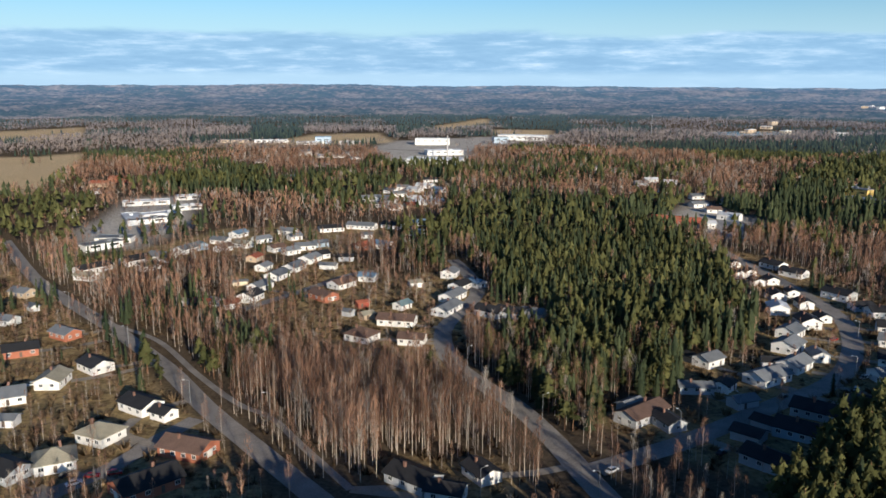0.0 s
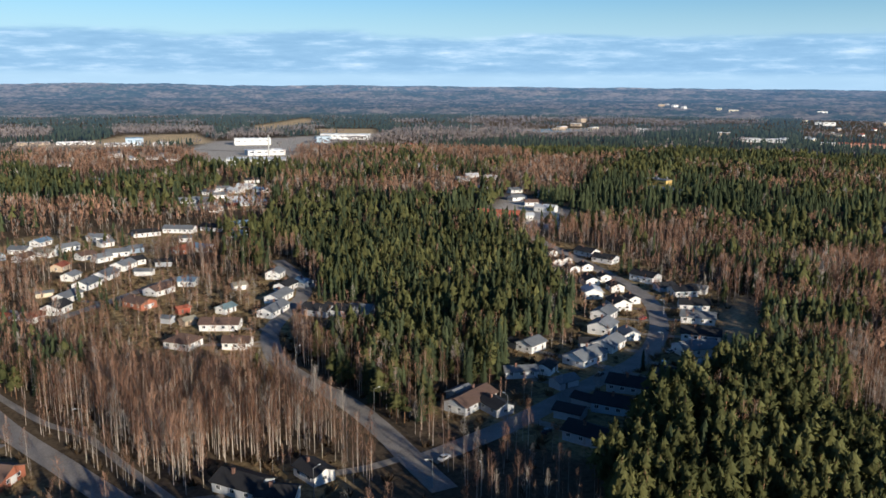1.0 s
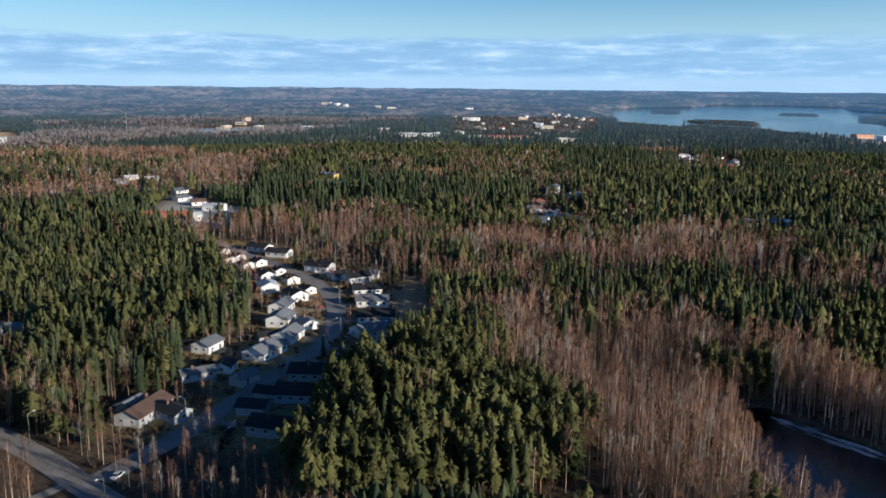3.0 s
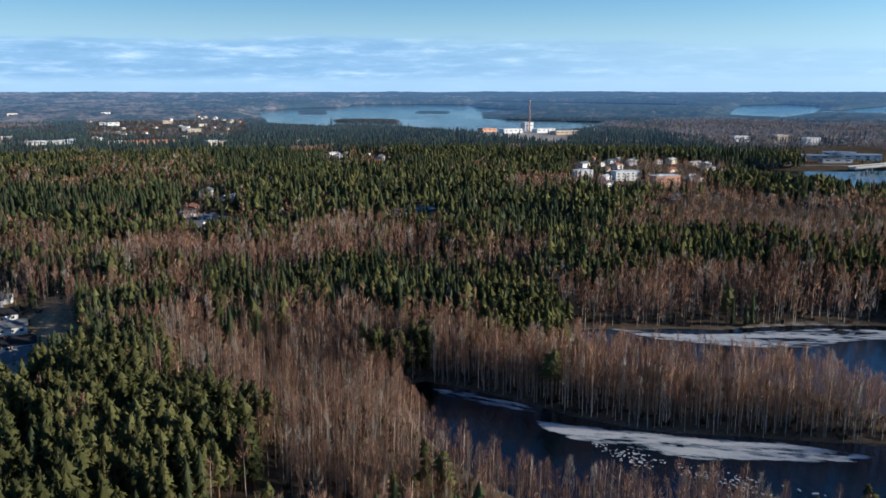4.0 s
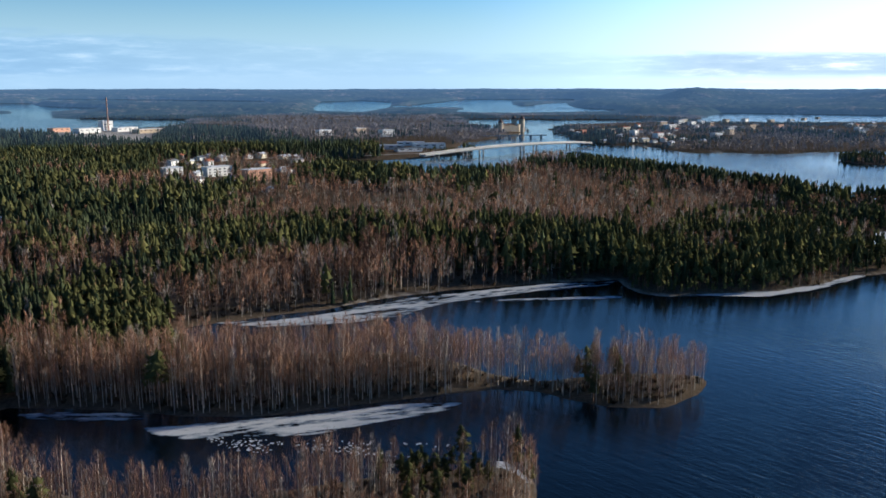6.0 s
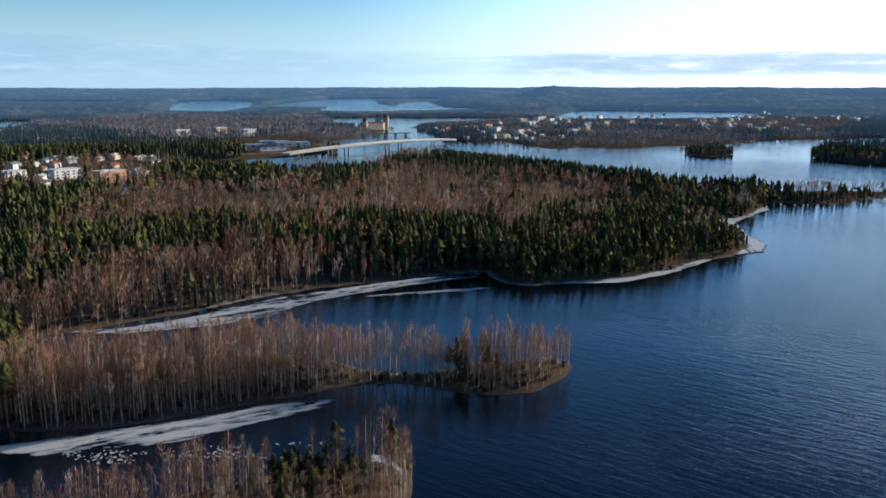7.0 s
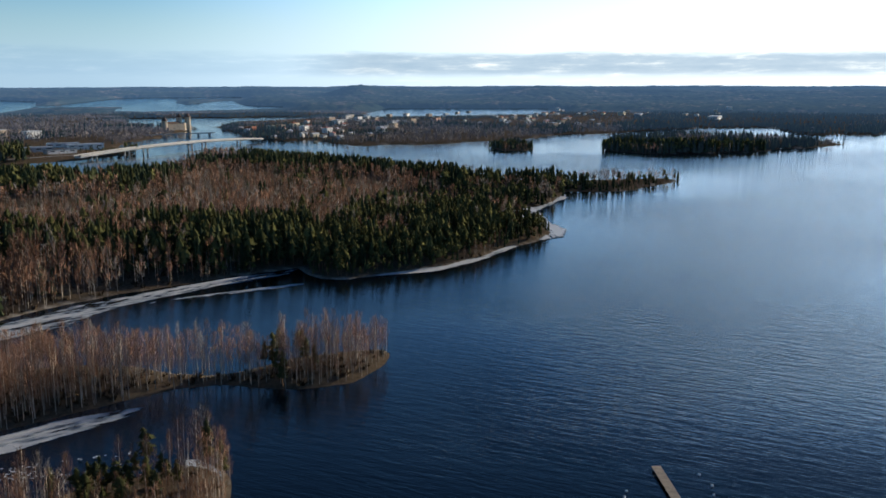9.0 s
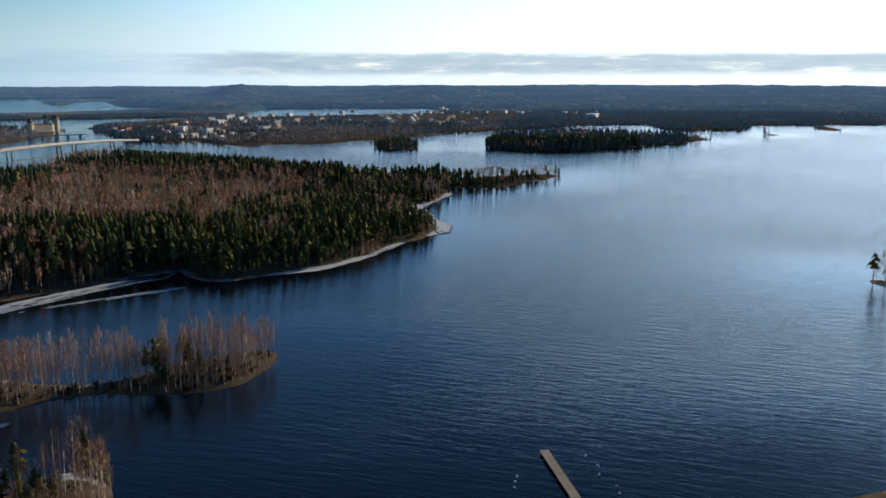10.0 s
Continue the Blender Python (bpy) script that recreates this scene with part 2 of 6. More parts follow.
field_tone = N.mix(N.math("ADD", N.math("MULTIPLY", rows_tone, 0.3), N.math("MULTIPLY", N.noise(where, 0.012, 4.0), 0.7)), (0.52, 0.37, 0.21), (0.72, 0.55, 0.33))
shore_tone = N.mix(fine, (0.40, 0.36, 0.31), (0.60, 0.55, 0.48))
tone = N.mix(parts[0], floor_tone, (1, 1, 1))
N.tree.links.new(lawn_tone, tone.node.inputs[7])
tone2 = N.mix(parts[1], (1, 1, 1), (1, 1, 1))
N.tree.links.new(tone, tone2.node.inputs[6]), N.tree.links.new(field_tone, tone2.node.inputs[7])
tone3 = N.mix(parts[2], (1, 1, 1), (1, 1, 1))
N.tree.links.new(tone2, tone3.node.inputs[6]), N.tree.links.new(shore_tone, tone3.node.inputs[7])
speckle = N.mix(1.0, (1, 1, 1), (1, 1, 1), "MULTIPLY")
N.tree.links.new(tone3, speckle.node.inputs[6])
N.tree.links.new(N.ramp(fine, [(0.3, (0.62, 0.62, 0.62)), (0.7, (1.3, 1.3, 1.3))]), speckle.node.inputs[7])
N.tree.links.new(speckle, shader.inputs["Base Color"])
relief(N, shader, fine, 0.6, 0.25)
GROUND = mat

mat, N, shader = material("lake_water", 0.10, 0.0, 0.5)
shader.inputs["Base Color"].default_value, shader.inputs["IOR"].default_value = (0.002, 0.005, 0.009, 1), 1.333
where = N("ShaderNodeNewGeometry").outputs["Position"]
turned = N("ShaderNodeMapping", {"Vector": where, "Rotation": (0, 0, radians(-45))}).outputs[0]
turned = N("ShaderNodeMapping", {"Vector": turned, "Scale": (0.085, 0.40, 1)}).outputs[0]
swell = N.noise(turned, 1.0, 4.0, 0.6)
ripple = N.noise(turned, 3.6, 3.0, 0.6)
gust = N("ShaderNodeMapRange", {0: N.noise(where, 0.006, 3.0), 1: 0.35, 2: 0.65, 3: 0.75, 4: 1.0}).outputs[0]
breeze = N("ShaderNodeAttribute")
breeze.attribute_name = "wind"
gust = N.math("MULTIPLY", gust, N("ShaderNodeMapRange", {0: breeze.outputs["Fac"], 3: 0.38, 4: 1.0}).outputs[0])
relief(N, shader, N.math("MULTIPLY", N.math("ADD", swell, N.math("MULTIPLY", ripple, 0.34)), gust), 0.74, 0.5)
WATER = mat

ICE, N, shader = material("rotten_ice", 0.5, 0.0, 0.4)
# from wet grey ice, soaked by the lake, to a dry white crust
crust = N("ShaderNodeAttribute")
crust.attribute_name = "crust"
grain = N.math("MULTIPLY", N.math("SUBTRACT", N.noise(N("ShaderNodeNewGeometry").outputs["Position"], 0.9, 4.0), 0.5), 0.5)
N.tree.links.new(N.ramp(N.math("ADD", crust.outputs["Fac"], grain), [(0.0, (0.07, 0.10, 0.135)), (0.35, (0.24, 0.28, 0.32)), (0.6, (0.43, 0.46, 0.48)), (1.0, (0.60, 0.61, 0.61))]), shader.inputs["Base Color"])
ASPHALT = worn("asphalt", (0.255, 0.230, 0.205), 2.0, 0.12, 0.4, 0.9)
GRAVEL = worn("gravel", (0.30, 0.26, 0.21), 2.0, 0.2, 0.3, 0.95)
CONCRETE = worn("concrete", (0.42, 0.40, 0.37), 1.5, 0.2, 0.2, 0.85)
DECK = worn("weathered_planks", (0.26, 0.21, 0.16), 3.0, 0.5, 0.3, 0.8, each=0.15)
GLASS, N, shader = material("window_glass", 0.08, 0.0, 0.5)
shader.inputs["Base Color"].default_value = (0.03, 0.035, 0.04, 1)
STEEL = worn("galvanised_steel", (0.32, 0.33, 0.34), 5.0, 1.0, 0.15, 0.45, 0.7)
RUBBER = worn("tyre_rubber", (0.02, 0.02, 0.02), 9.0, 2.0, 0.2, 0.9)
WALLS = {"white": worn("white_boards", (0.72, 0.70, 0.66), 1.5, 0.3, 0.08, each=0.06), "cream": worn("cream_boards", (0.66, 0.58, 0.42), 1.5, 0.3, 0.1, each=0.06),
         "brick": worn("red_brick_wall", (0.36, 0.13, 0.075), 5.0, 0.4, 0.2, each=0.06), "red": worn("red_boards", (0.30, 0.07, 0.045), 2.0, 0.3, 0.15, each=0.06),
         "grey": worn("grey_boards", (0.40, 0.41, 0.42), 1.5, 0.3, 0.12, each=0.08), "tan": worn("tan_render", (0.52, 0.40, 0.28), 1.5, 0.3, 0.1, each=0.06),
         "blue": worn("pale_blue_boards", (0.40, 0.48, 0.55), 1.5, 0.3, 0.1, each=0.05), "yellow": worn("yellow_render", (0.72, 0.50, 0.16), 1.5, 0.3, 0.1),
         "pink": worn("salmon_render", (0.60, 0.33, 0.22), 1.5, 0.3, 0.1)}
ROOFS = {"black": worn("black_felt_roof", (0.028, 0.028, 0.030), 2.5, 0.3, 0.3, 0.8, each=0.2), "grey": worn("grey_tile_roof", (0.17, 0.18, 0.19), 2.5, 0.3, 0.2, 0.7, each=0.15),
         "beige": worn("lichened_tile_roof", (0.30, 0.27, 0.20), 2.5, 0.3, 0.25, 0.85, each=0.1), "brown": worn("brown_tile_roof", (0.135, 0.085, 0.065), 2.5, 0.3, 0.25, 0.8, each=0.15),
         "red": worn("red_tile_roof", (0.34, 0.105, 0.06), 2.5, 0.3, 0.2, 0.8, each=0.1), "teal": worn("weathered_green_roof", (0.17, 0.24, 0.25), 2.5, 0.3, 0.2, 0.7),
         "white": worn("pale_sheet_roof", (0.55, 0.56, 0.57), 2.5, 0.1, 0.12, 0.5), "blue": worn("blue_grey_sheet_roof", (0.16, 0.24, 0.32), 2.5, 0.1, 0.15, 0.5)}
TRIM = worn("white_trim", (0.74, 0.73, 0.70), 3.0, 0.5, 0.06)
STONE = worn("castle_stone", (0.56, 0.46, 0.34), 0.6, 0.12, 0.25, 0.9)

# ---- plan ----
FLAT_TO, FAR_EDGE, EYE_LEVEL = 2300.0, 4800.0, 82.0


def squeezed(r):
    """Distance at which the far country is built: true to FLAT_TO, closer and closer together beyond."""
    over = np.maximum(np.asarray(r, float) - FLAT_TO, 0)
    return np.minimum(r, FLAT_TO) + over / (1 + over / (FAR_EDGE - FLAT_TO))


def placed(x, y, h):
    """World place of a point of the plan h metres above the lakes, and the scale of things there."""
    r = np.maximum(np.hypot(x, y), 1e-6)
    k = squeezed(r) / r
    return x * k, y * k, EYE_LEVEL * (1 - k) + h * k, k


TABLE = np.random.RandomState(7).rand(256, 256)


def value_noise(x, y):
    x, y = np.asarray(x, float), np.asarray(y, float)
    xi, yi = np.floor(x).astype(int), np.floor(y).astype(int)
    u, v = x - xi, y - yi
    u, v = u * u * (3 - 2 * u), v * v * (3 - 2 * v)
    a, b = TABLE[xi % 256, yi % 256], TABLE[(xi + 1) % 256, yi % 256]
    c, d = TABLE[xi % 256, (yi + 1) % 256], TABLE[(xi + 1) % 256, (yi + 1) % 256]
    return (a * (1 - u) + b * u) * (1 - v) + (c * (1 - u) + d * u) * v


def fbm(x, y, size, octaves=4):
    total, weight, amount = 0, 0.5, 0
    for k in range(octaves):
        total = total + weight * value_noise(x / size * 2**k + 17.3 * k, y / size * 2**k + 5.1 * k)
        amount, weight = amount + weight, weight / 2
    return total / amount


def signed(x, y, ring):
    """Distance to the edge of a ring of points: positive inside."""
    x, y = np.asarray(x, float), np.asarray(y, float)
    best, inside = np.full(x.shape, 1e12), np.zeros(x.shape, bool)
    for (ax, ay), (bx, by) in zip(ring, ring[1:] + ring[:1]):
        ex, ey = bx - ax, by - ay
        s = np.clip(((x - ax) * ex + (y - ay) * ey) / (ex * ex + ey * ey + 1e-9), 0, 1)
        best = np.minimum(best, (x - ax - s * ex) ** 2 + (y - ay - s * ey) ** 2)
        cross = ((ay > y) != (by > y)) & (x < ex * (y - ay) / (ey + (1e-12 if ey == 0 else 0)) + ax)
        inside ^= cross
    return np.where(inside, 1, -1) * np.sqrt(best)


def along(x, y, line):
    """Distance to a line of points."""
    x, y = np.asarray(x, float), np.asarray(y, float)
    best = np.full(x.shape, 1e12)
    for (ax, ay), (bx, by) in zip(line[:-1], line[1:]):
        ex, ey = bx - ax, by - ay
        s = np.clip(((x - ax) * ex + (y - ay) * ey) / (ex * ex + ey * ey + 1e-9), 0, 1)
        best = np.minimum(best, (x - ax - s * ex) ** 2 + (y - ay - s * ey) ** 2)
    return np.sqrt(best)


BAYS = [(204, -7), (211, -6), (218, 1), (214, 11), (212, 22), (208, 36), (202, 50), (196, 63), (188, 76), (185, 90), (189, 104), (197, 121), (211, 141), (226, 158), (242, 164), (248,
    161), (248, 132), (243, 101), (247, 74), (253, 57), (261, 39), (269, 21), (276, 2), (275, -9), (267, -22), (262, -33), (263, -51), (275, -64),
    (286, -71), (294, -70), (296, -57), (293, -37), (284, -17), (283, -7), (290, 6), (303, 18), (311, 36), (314, 58), (308, 77), (301, 98), (300, 118), (310, 139), (331, 143), (344,
    127), (357, 105), (370, 82), (393, 58), (411, 32), (420, 4), (431, -25), (440, -59), (412, -67), (407, -80), (409, -103), (418, -139), (439,
    -170)]
STRAITS = [(459, -193), (474, -219), (491, -236), (524, -242), (589, -240), (599, -272), (642, -321), (685, -340), (669, -363), (669, -400), (703,
    -454), (735, -506), (748, -468), (755, -418), (758, -380), (752, -307), (823, -279), (941, -222), (1018, -170), (1121, -111), (1155, -52), (997,
    -11), (923, 34), (908, 83), (964, 179), (1058, 224), (1127, 231), (1126, 193), (1150, 119), (1185, 83), (1232, 44), (1342, 77), (1471, 62), (1559,
    13), (1698, -10), (1960, 21), (2282, 93), (2465, 101), (2463, 1), (2420, -162), (2452, -413), (2305, -388), (2148, -158), (1908, -99), (1676,
    -134), (1466, -142), (1423, -200)]
FAR_SHORE = [(1447, -226), (1382, -248), (1277, -287), (1294, -346), (1265, -394), (1320, -512), (1351, -598), (1445, -722), (1429, -823), (1449,
    -831), (1546, -1060), (1523, -1263), (1282, -1148), (1240, -1271), (1372, -1441), (1250, -1724), (1049, -2596), (85, -246), (123, -175), (124,
    -162), (117, -117), (133, -86), (146, -59), (145, -39), (111, -16), (118, -7), (150, -3)]
LAKE_FAR1 = [(2927, 2811), (1972, 1838), (1841, 1509), (1869, 1291), (1752, 1065), (1714, 966), (1785, 868), (1989, 806), (2334, 856), (2398, 1328),
    (3080, 1711), (3552, 1725), (4019, 2329), (4163, 2675), (3659, 2771), (3530, 3035)]
LAKE_FAR2 = [(3258, 2565), (3721, 2460), (3528, 2014), (4694, 2720), (4673, 3176), (4358, 3386)]
LAKE_FAR3 = [(3234, 730), (3103, 523), (3700, 505), (5157, 671), (5788, 978), (5289, 1141)]
LAKE_FAR4 = [(3801, 506), (3766, 166), (3047, 79), (3353, -301), (4918, -366), (3845, 1), (5692, -46), (5731, -487), (6815, -578), (6376, 283)]
LAKE_FAR5 = [(3169, 169), (3071, -36), (3317, -439), (3580, -475), (4267, -52), (5692, -71), (5953, 274), (4542, 122)]
LAKE_FAR6 = [(2351, -522), (2321, -731), (2353, -1126), (2939, -1407), (3158, -814)]
LAKE_FAR7 = [(2998, 2893), (1836, 1748), (1764, 1457), (1997, 1596), (2565, 2052), (2206, 1966), (3047, 2719), (3433, 2872)]
LAKE_FAR8 = [(5660, 3229), (4940, 1410), (5526, 1578), (6484, 3587)]
LAKE_POND = [(585, 1876), (622, 1781), (717, 1822), (785, 1883), (767, 1968), (638, 1941)]
LAKE_BRK = [(349, 9785), (598, 6777), (745, 8438)]
ISLE_LONG = [(1084, -599), (997, -635), (982, -772), (1023, -916), (1065, -1033), (1174, -1051), (1402, -961), (1259, -722)]
ISLE_SMALL = [(1201, -468), (1110, -458), (1114, -495), (1178, -538), (1289, -543)]
ISLE_CASTLE = [(1798, 20), (1736, -16), (1840, -58), (1983, -59), (2065, 8)]
ISLE_A = [(1092, -1174), (1070, -1181), (1089, -1213), (1147, -1248)]
ISLE_B = [(1172, -1399), (1125, -1406), (1190, -1494), (1270, -1533)]
ISLE_F1 = [(2471, 2193), (2478, 2034), (2993, 2468), (3078, 2713)]
ISLE_F2 = [(1953, 1600), (1951, 1347), (2245, 1550), (2238, 1788)]
ISLE_F3 = [(2777, 1845), (2784, 1674), (3160, 1917), (3170, 2097)]
ISLE_EDGE = [(260 + 9 * math.sin(a), -363 + 7 * math.cos(a)) for a in np.arange(0, 6.2, 0.7)]
WATERS = [BAYS + STRAITS + FAR_SHORE, LAKE_FAR1, LAKE_FAR2, LAKE_FAR3, LAKE_FAR4, LAKE_FAR5, LAKE_FAR6, LAKE_FAR7, LAKE_FAR8, LAKE_POND, LAKE_BRK]
ISLANDS = [ISLE_LONG, ISLE_SMALL, ISLE_CASTLE, ISLE_A, ISLE_B, ISLE_F1, ISLE_F2, ISLE_F3, ISLE_EDGE]
R1 = [(-306, 568), (-233, 458), (-184, 398), (-142, 350), (-109, 308), (-80, 265), (-58, 236), (-34, 204), (-20, 185)]
R1P = [(-151, 364), (-122, 340), (-93, 298), (-71, 270), (-57, 258), (-41, 233), (-25, 208)]
R2 = [(6, 503), (15, 461), (18, 422), (10, 392), (2, 366), (0, 344), (4, 315), (16, 287), (26, 267), (34, 243), (40, 220), (45, 202)]
R3 = [(-98, 391), (-85, 410), (-69, 437), (-53, 464), (-41, 474)]
R4 = [(44, 221), (60, 230), (77, 240), (96, 254), (118, 271), (139, 286), (156, 305), (174, 336), (187, 371), (191, 403), (190, 440), (187, 477),
    (183, 519), (181, 556)]
R5 = [(-108, 202), (-102, 211), (-95, 222), (-88, 240), (-81, 256)]
R6 = [(-101, 256), (-101, 244), (-89, 236)]
R8 = [(-420, 1400), (-200, 1395), (-60, 1330), (60, 1290), (150, 1240)]
R7 = [(1105, 315), (1146, 257), (1171, 184), (1208, 115)]
HOMES_WOOD = [(-1, 344), (19, 340), (44, 342), (50, 392), (28, 405), (21, 447), (6, 515), (-1, 380)]
HOMES_LEFT = [(-375, 578), (-261, 487), (-178, 378), (-125, 314), (-83, 258), (-58, 221), (-42, 199), (-150, 185), (-264, 342)]
HOMES_MID = [(-74, 344), (-39, 299), (-1, 284), (2, 344), (4, 370), (19, 411), (6, 490), (-26, 447), (-49, 490), (-82, 523), (-124, 459), (-100, 399)]
HOMES_UP = [(-204, 445), (-162, 488), (-133, 522), (-82, 523), (-32, 541), (-37, 629), (-164, 615), (-188, 559), (-227, 504)]
HOMES_FAR = [(-73, 731), (-7, 709), (9, 807), (4, 898), (-50, 872)]
HOMES_STREET = [(183, 532), (160, 401), (128, 325), (98, 320), (90, 292), (92, 260), (56, 274), (51, 254), (68, 233), (91, 207), (124, 241), (162,
    264), (194, 318), (239, 399), (229, 444), (212, 510)]
HOMES_LOW = [(-16, 228), (16, 228), (23, 215), (17, 199), (-14, 199)]
FIELD_A = [(-475, 798), (-398, 800), (-455, 1034), (-553, 1279), (-593, 1202), (-696, 1181)]
FIELD_B = [(-841, 1431), (-745, 1516), (-720, 1674), (-839, 1954), (-915, 1839), (-996, 1700)]
FIELD_C = [(-402, 1445), (-179, 1426), (-86, 1508), (-120, 1696), (-263, 1727), (-301, 1559)]
CLEAR_EAST = [(204, 335), (173, 282), (179, 271), (199, 297), (239, 370)]
HALLS_LEFT = [(-238, 530), (-204, 539), (-193, 627), (-242, 802), (-298, 782), (-273, 652), (-273, 602)]
FACTORY = [(-88, 1537), (-126, 1379), (-62, 1077), (26, 1079), (62, 1384), (215, 1623), (267, 1746), (73, 1651)]
WORKS = [(181, 654), (194, 576), (230, 576), (253, 660), (234, 766), (189, 684)]
TOWN_B = [(1024, 199), (1163, 172), (1422, 211), (1500, 100), (1210, 43), (1118, 94)]
MILL = [(1691, 1028), (1468, 789), (1371, 600), (1726, 714), (1814, 882)]
TOWN_A = [(788, 333), (829, 236), (996, 213), (1107, 237), (1143, 376), (1059, 455)]
TOWN_C = [(1763, -88), (1404, -145), (1322, -320), (1656, -521), (2050, -645), (2061, -356)]
TOWN_D = [(1832, -577), (1532, -686), (1597, -913), (2266, -1438), (2523, -1265)]
TOWN_E = [(422, 499), (441, 455), (564, 580), (544, 626)]
TOWN_F = [(799, 667), (831, 593), (1022, 728), (982, 818)]
TOWN_G = [(948, 1335), (1244, 1236), (2109, 2103), (1594, 2251)]
HOMES = [HOMES_WOOD, HOMES_LEFT, HOMES_MID, HOMES_UP, HOMES_FAR, HOMES_STREET, HOMES_LOW]
YARDS = [HALLS_LEFT, FACTORY, WORKS, MILL]
SPRUCE_HILL = [(-2, 709), (14, 542), (27, 447), (14, 345), (49, 315), (87, 306), (127, 345), (169, 477), (149, 584), (129, 701), (92, 808), (37, 807)]
BIRCH_MID = [(-194, 420), (-181, 411), (-122, 353), (-84, 321), (-57, 299), (-33, 282), (-1, 280), (17, 243), (29, 222), (35, 205), (-14, 228), (-36,
    218), (-79, 284), (-137, 360)]
MIX_LOW = [(14, 345), (49, 315), (87, 306), (86, 279), (53, 266), (51, 233), (36, 250), (24, 284)]
SPARSE_MID = [(45, 210), (64, 231), (91, 207), (107, 218), (82, 176), (21, 184)]
MIX_EAST = [(408, 561), (520, 300), (414, 172), (285, 161), (230, 205), (222, 311)]
DARK_EAST = [(424, 524), (504, 337), (659, 268), (768, 441), (716, 701)]
PINE_HILL = [(92, 211), (128, 245), (159, 258), (174, 259), (173, 210), (175, 186), (148, 149), (78, 161), (82, 179)]
BIRCH_SLOPE = [(285, 471), (197, 317), (176, 258), (176, 199), (157, 145), (190, 132), (229, 178), (266, 270), (326, 434)]
BIRCH_NEAR = [(237, 238), (185, 181), (149, 135), (134, 104), (172, 13), (178, 1), (203, 1), (217, 10), (198, 98), (228, 151), (245, 186)]
BIRCH_BAY = [(235, 158), (269, 169), (312, 125), (320, 45), (300, -6), (284, -24), (240, -21), (235, 36), (224, 102)]
PINE_BAY = [(289, 171), (326, 190), (352, 151), (312, 127), (288, 134)]
BIRCH_SHORE = [(340, 117), (397, 146), (440, 112), (450, 53), (380, 47), (347, 88)]
SPRUCE_FAR = [(391, 159), (492, 200), (584, 149), (563, 32), (546, -91), (404, -67), (445, 18), (461, 82)]
PINE_CAPE = [(526, -88), (710, -216), (707, -343), (625, -308), (461, -218), (395, -121), (392, -65)]
CAPE_TIP = [(659, -298), (761, -376), (831, -469), (768, -523), (677, -467), (629, -355), (630, -311)]
BIRCH_BAND = [(585, 87), (637, 68), (605, -101), (709, -231), (835, -278), (1055, -177), (1098, -79), (953, -43), (754, 29), (739, 228), (640, 224)]
SPRUCE_BACK = [(1008, -52), (1072, -107), (960, -226), (835, -289), (740, -271), (837, -197), (929, -92)]
PINE_POINT = [(206, 25), (205, 5), (178, 3), (179, 24)]
PINE_ROOT = [(394, 221), (371, 163), (303, 124), (278, 130), (273, 156)]
VERGE = [(-75, 256), (-70, 267), (-61, 260), (-45, 240), (-32, 208), (-45, 208), (-59, 229)]
ISLAND_TIP = [(249, -20), (259, -69), (310, -81), (304, -24)]
PINE_WEST = [(-424, 748), (-365, 777), (-297, 732), (-241, 586), (-246, 487), (-276, 479)]
SPRUCE_WEST = [(-380, 1022), (-239, 960), (-137, 753), (-72, 728), (-13, 796), (-32, 1045), (-95, 1121), (-134, 872), (-267, 1076), (-381, 1156)]
BIRCH_WEST = [(-250, 751), (-152, 727), (-66, 663), (-13, 755), (8, 775), (3, 627), (-66, 584), (-153, 576)]
SPRUCE_N1 = [(-474, 2050), (-365, 2184), (-252, 1497), (-353, 1521)]
SPRUCE_N2 = [(-188, 2438), (177, 2971), (153, 2445), (-33, 1953), (-86, 1605), (-111, 1900)]
SPRUCE_N3 = [(151, 2195), (357, 2404), (259, 1709), (139, 1778)]
BIRCH_NORTH = [(17, 978), (158, 1323), (280, 1304), (320, 985), (263, 823), (198, 982), (93, 819), (21, 865)]
DARK_VALLEY = [(642, 649), (776, 638), (924, 479), (600, 291), (542, 342), (483, 394), (521, 512)]
DARK_RIDGE = [(485, 1138), (721, 1292), (870, 956), (667, 703), (486, 628), (461, 826)]
BIRCH_EAST = [(179, 1071), (300, 1135), (389, 947), (295, 745), (220, 743), (153, 832)]
BIRCH_BELT = [(238, 521), (319, 475), (354, 396), (358, 350), (462, 283), (377, 235), (334, 309), (282, 343), (231, 376), (216, 441)]
SPRUCE_PATCH = [(284, 326), (355, 288), (400, 234), (353, 177), (296, 160), (300, 212), (269, 248), (250, 278)]
CLEAR_N1 = [(-240, 1716), (-133, 1776), (-109, 1497), (-203, 1546)]
CLEAR_N2 = [(-22, 2044), (132, 2497), (129, 2228), (-9, 1822)]
CLEAR_N3 = [(113, 1920), (248, 1890), (228, 1692), (107, 1720)]
FIELDS = [FIELD_A, FIELD_B, FIELD_C, CLEAR_EAST, CLEAR_N1, CLEAR_N2, CLEAR_N3]
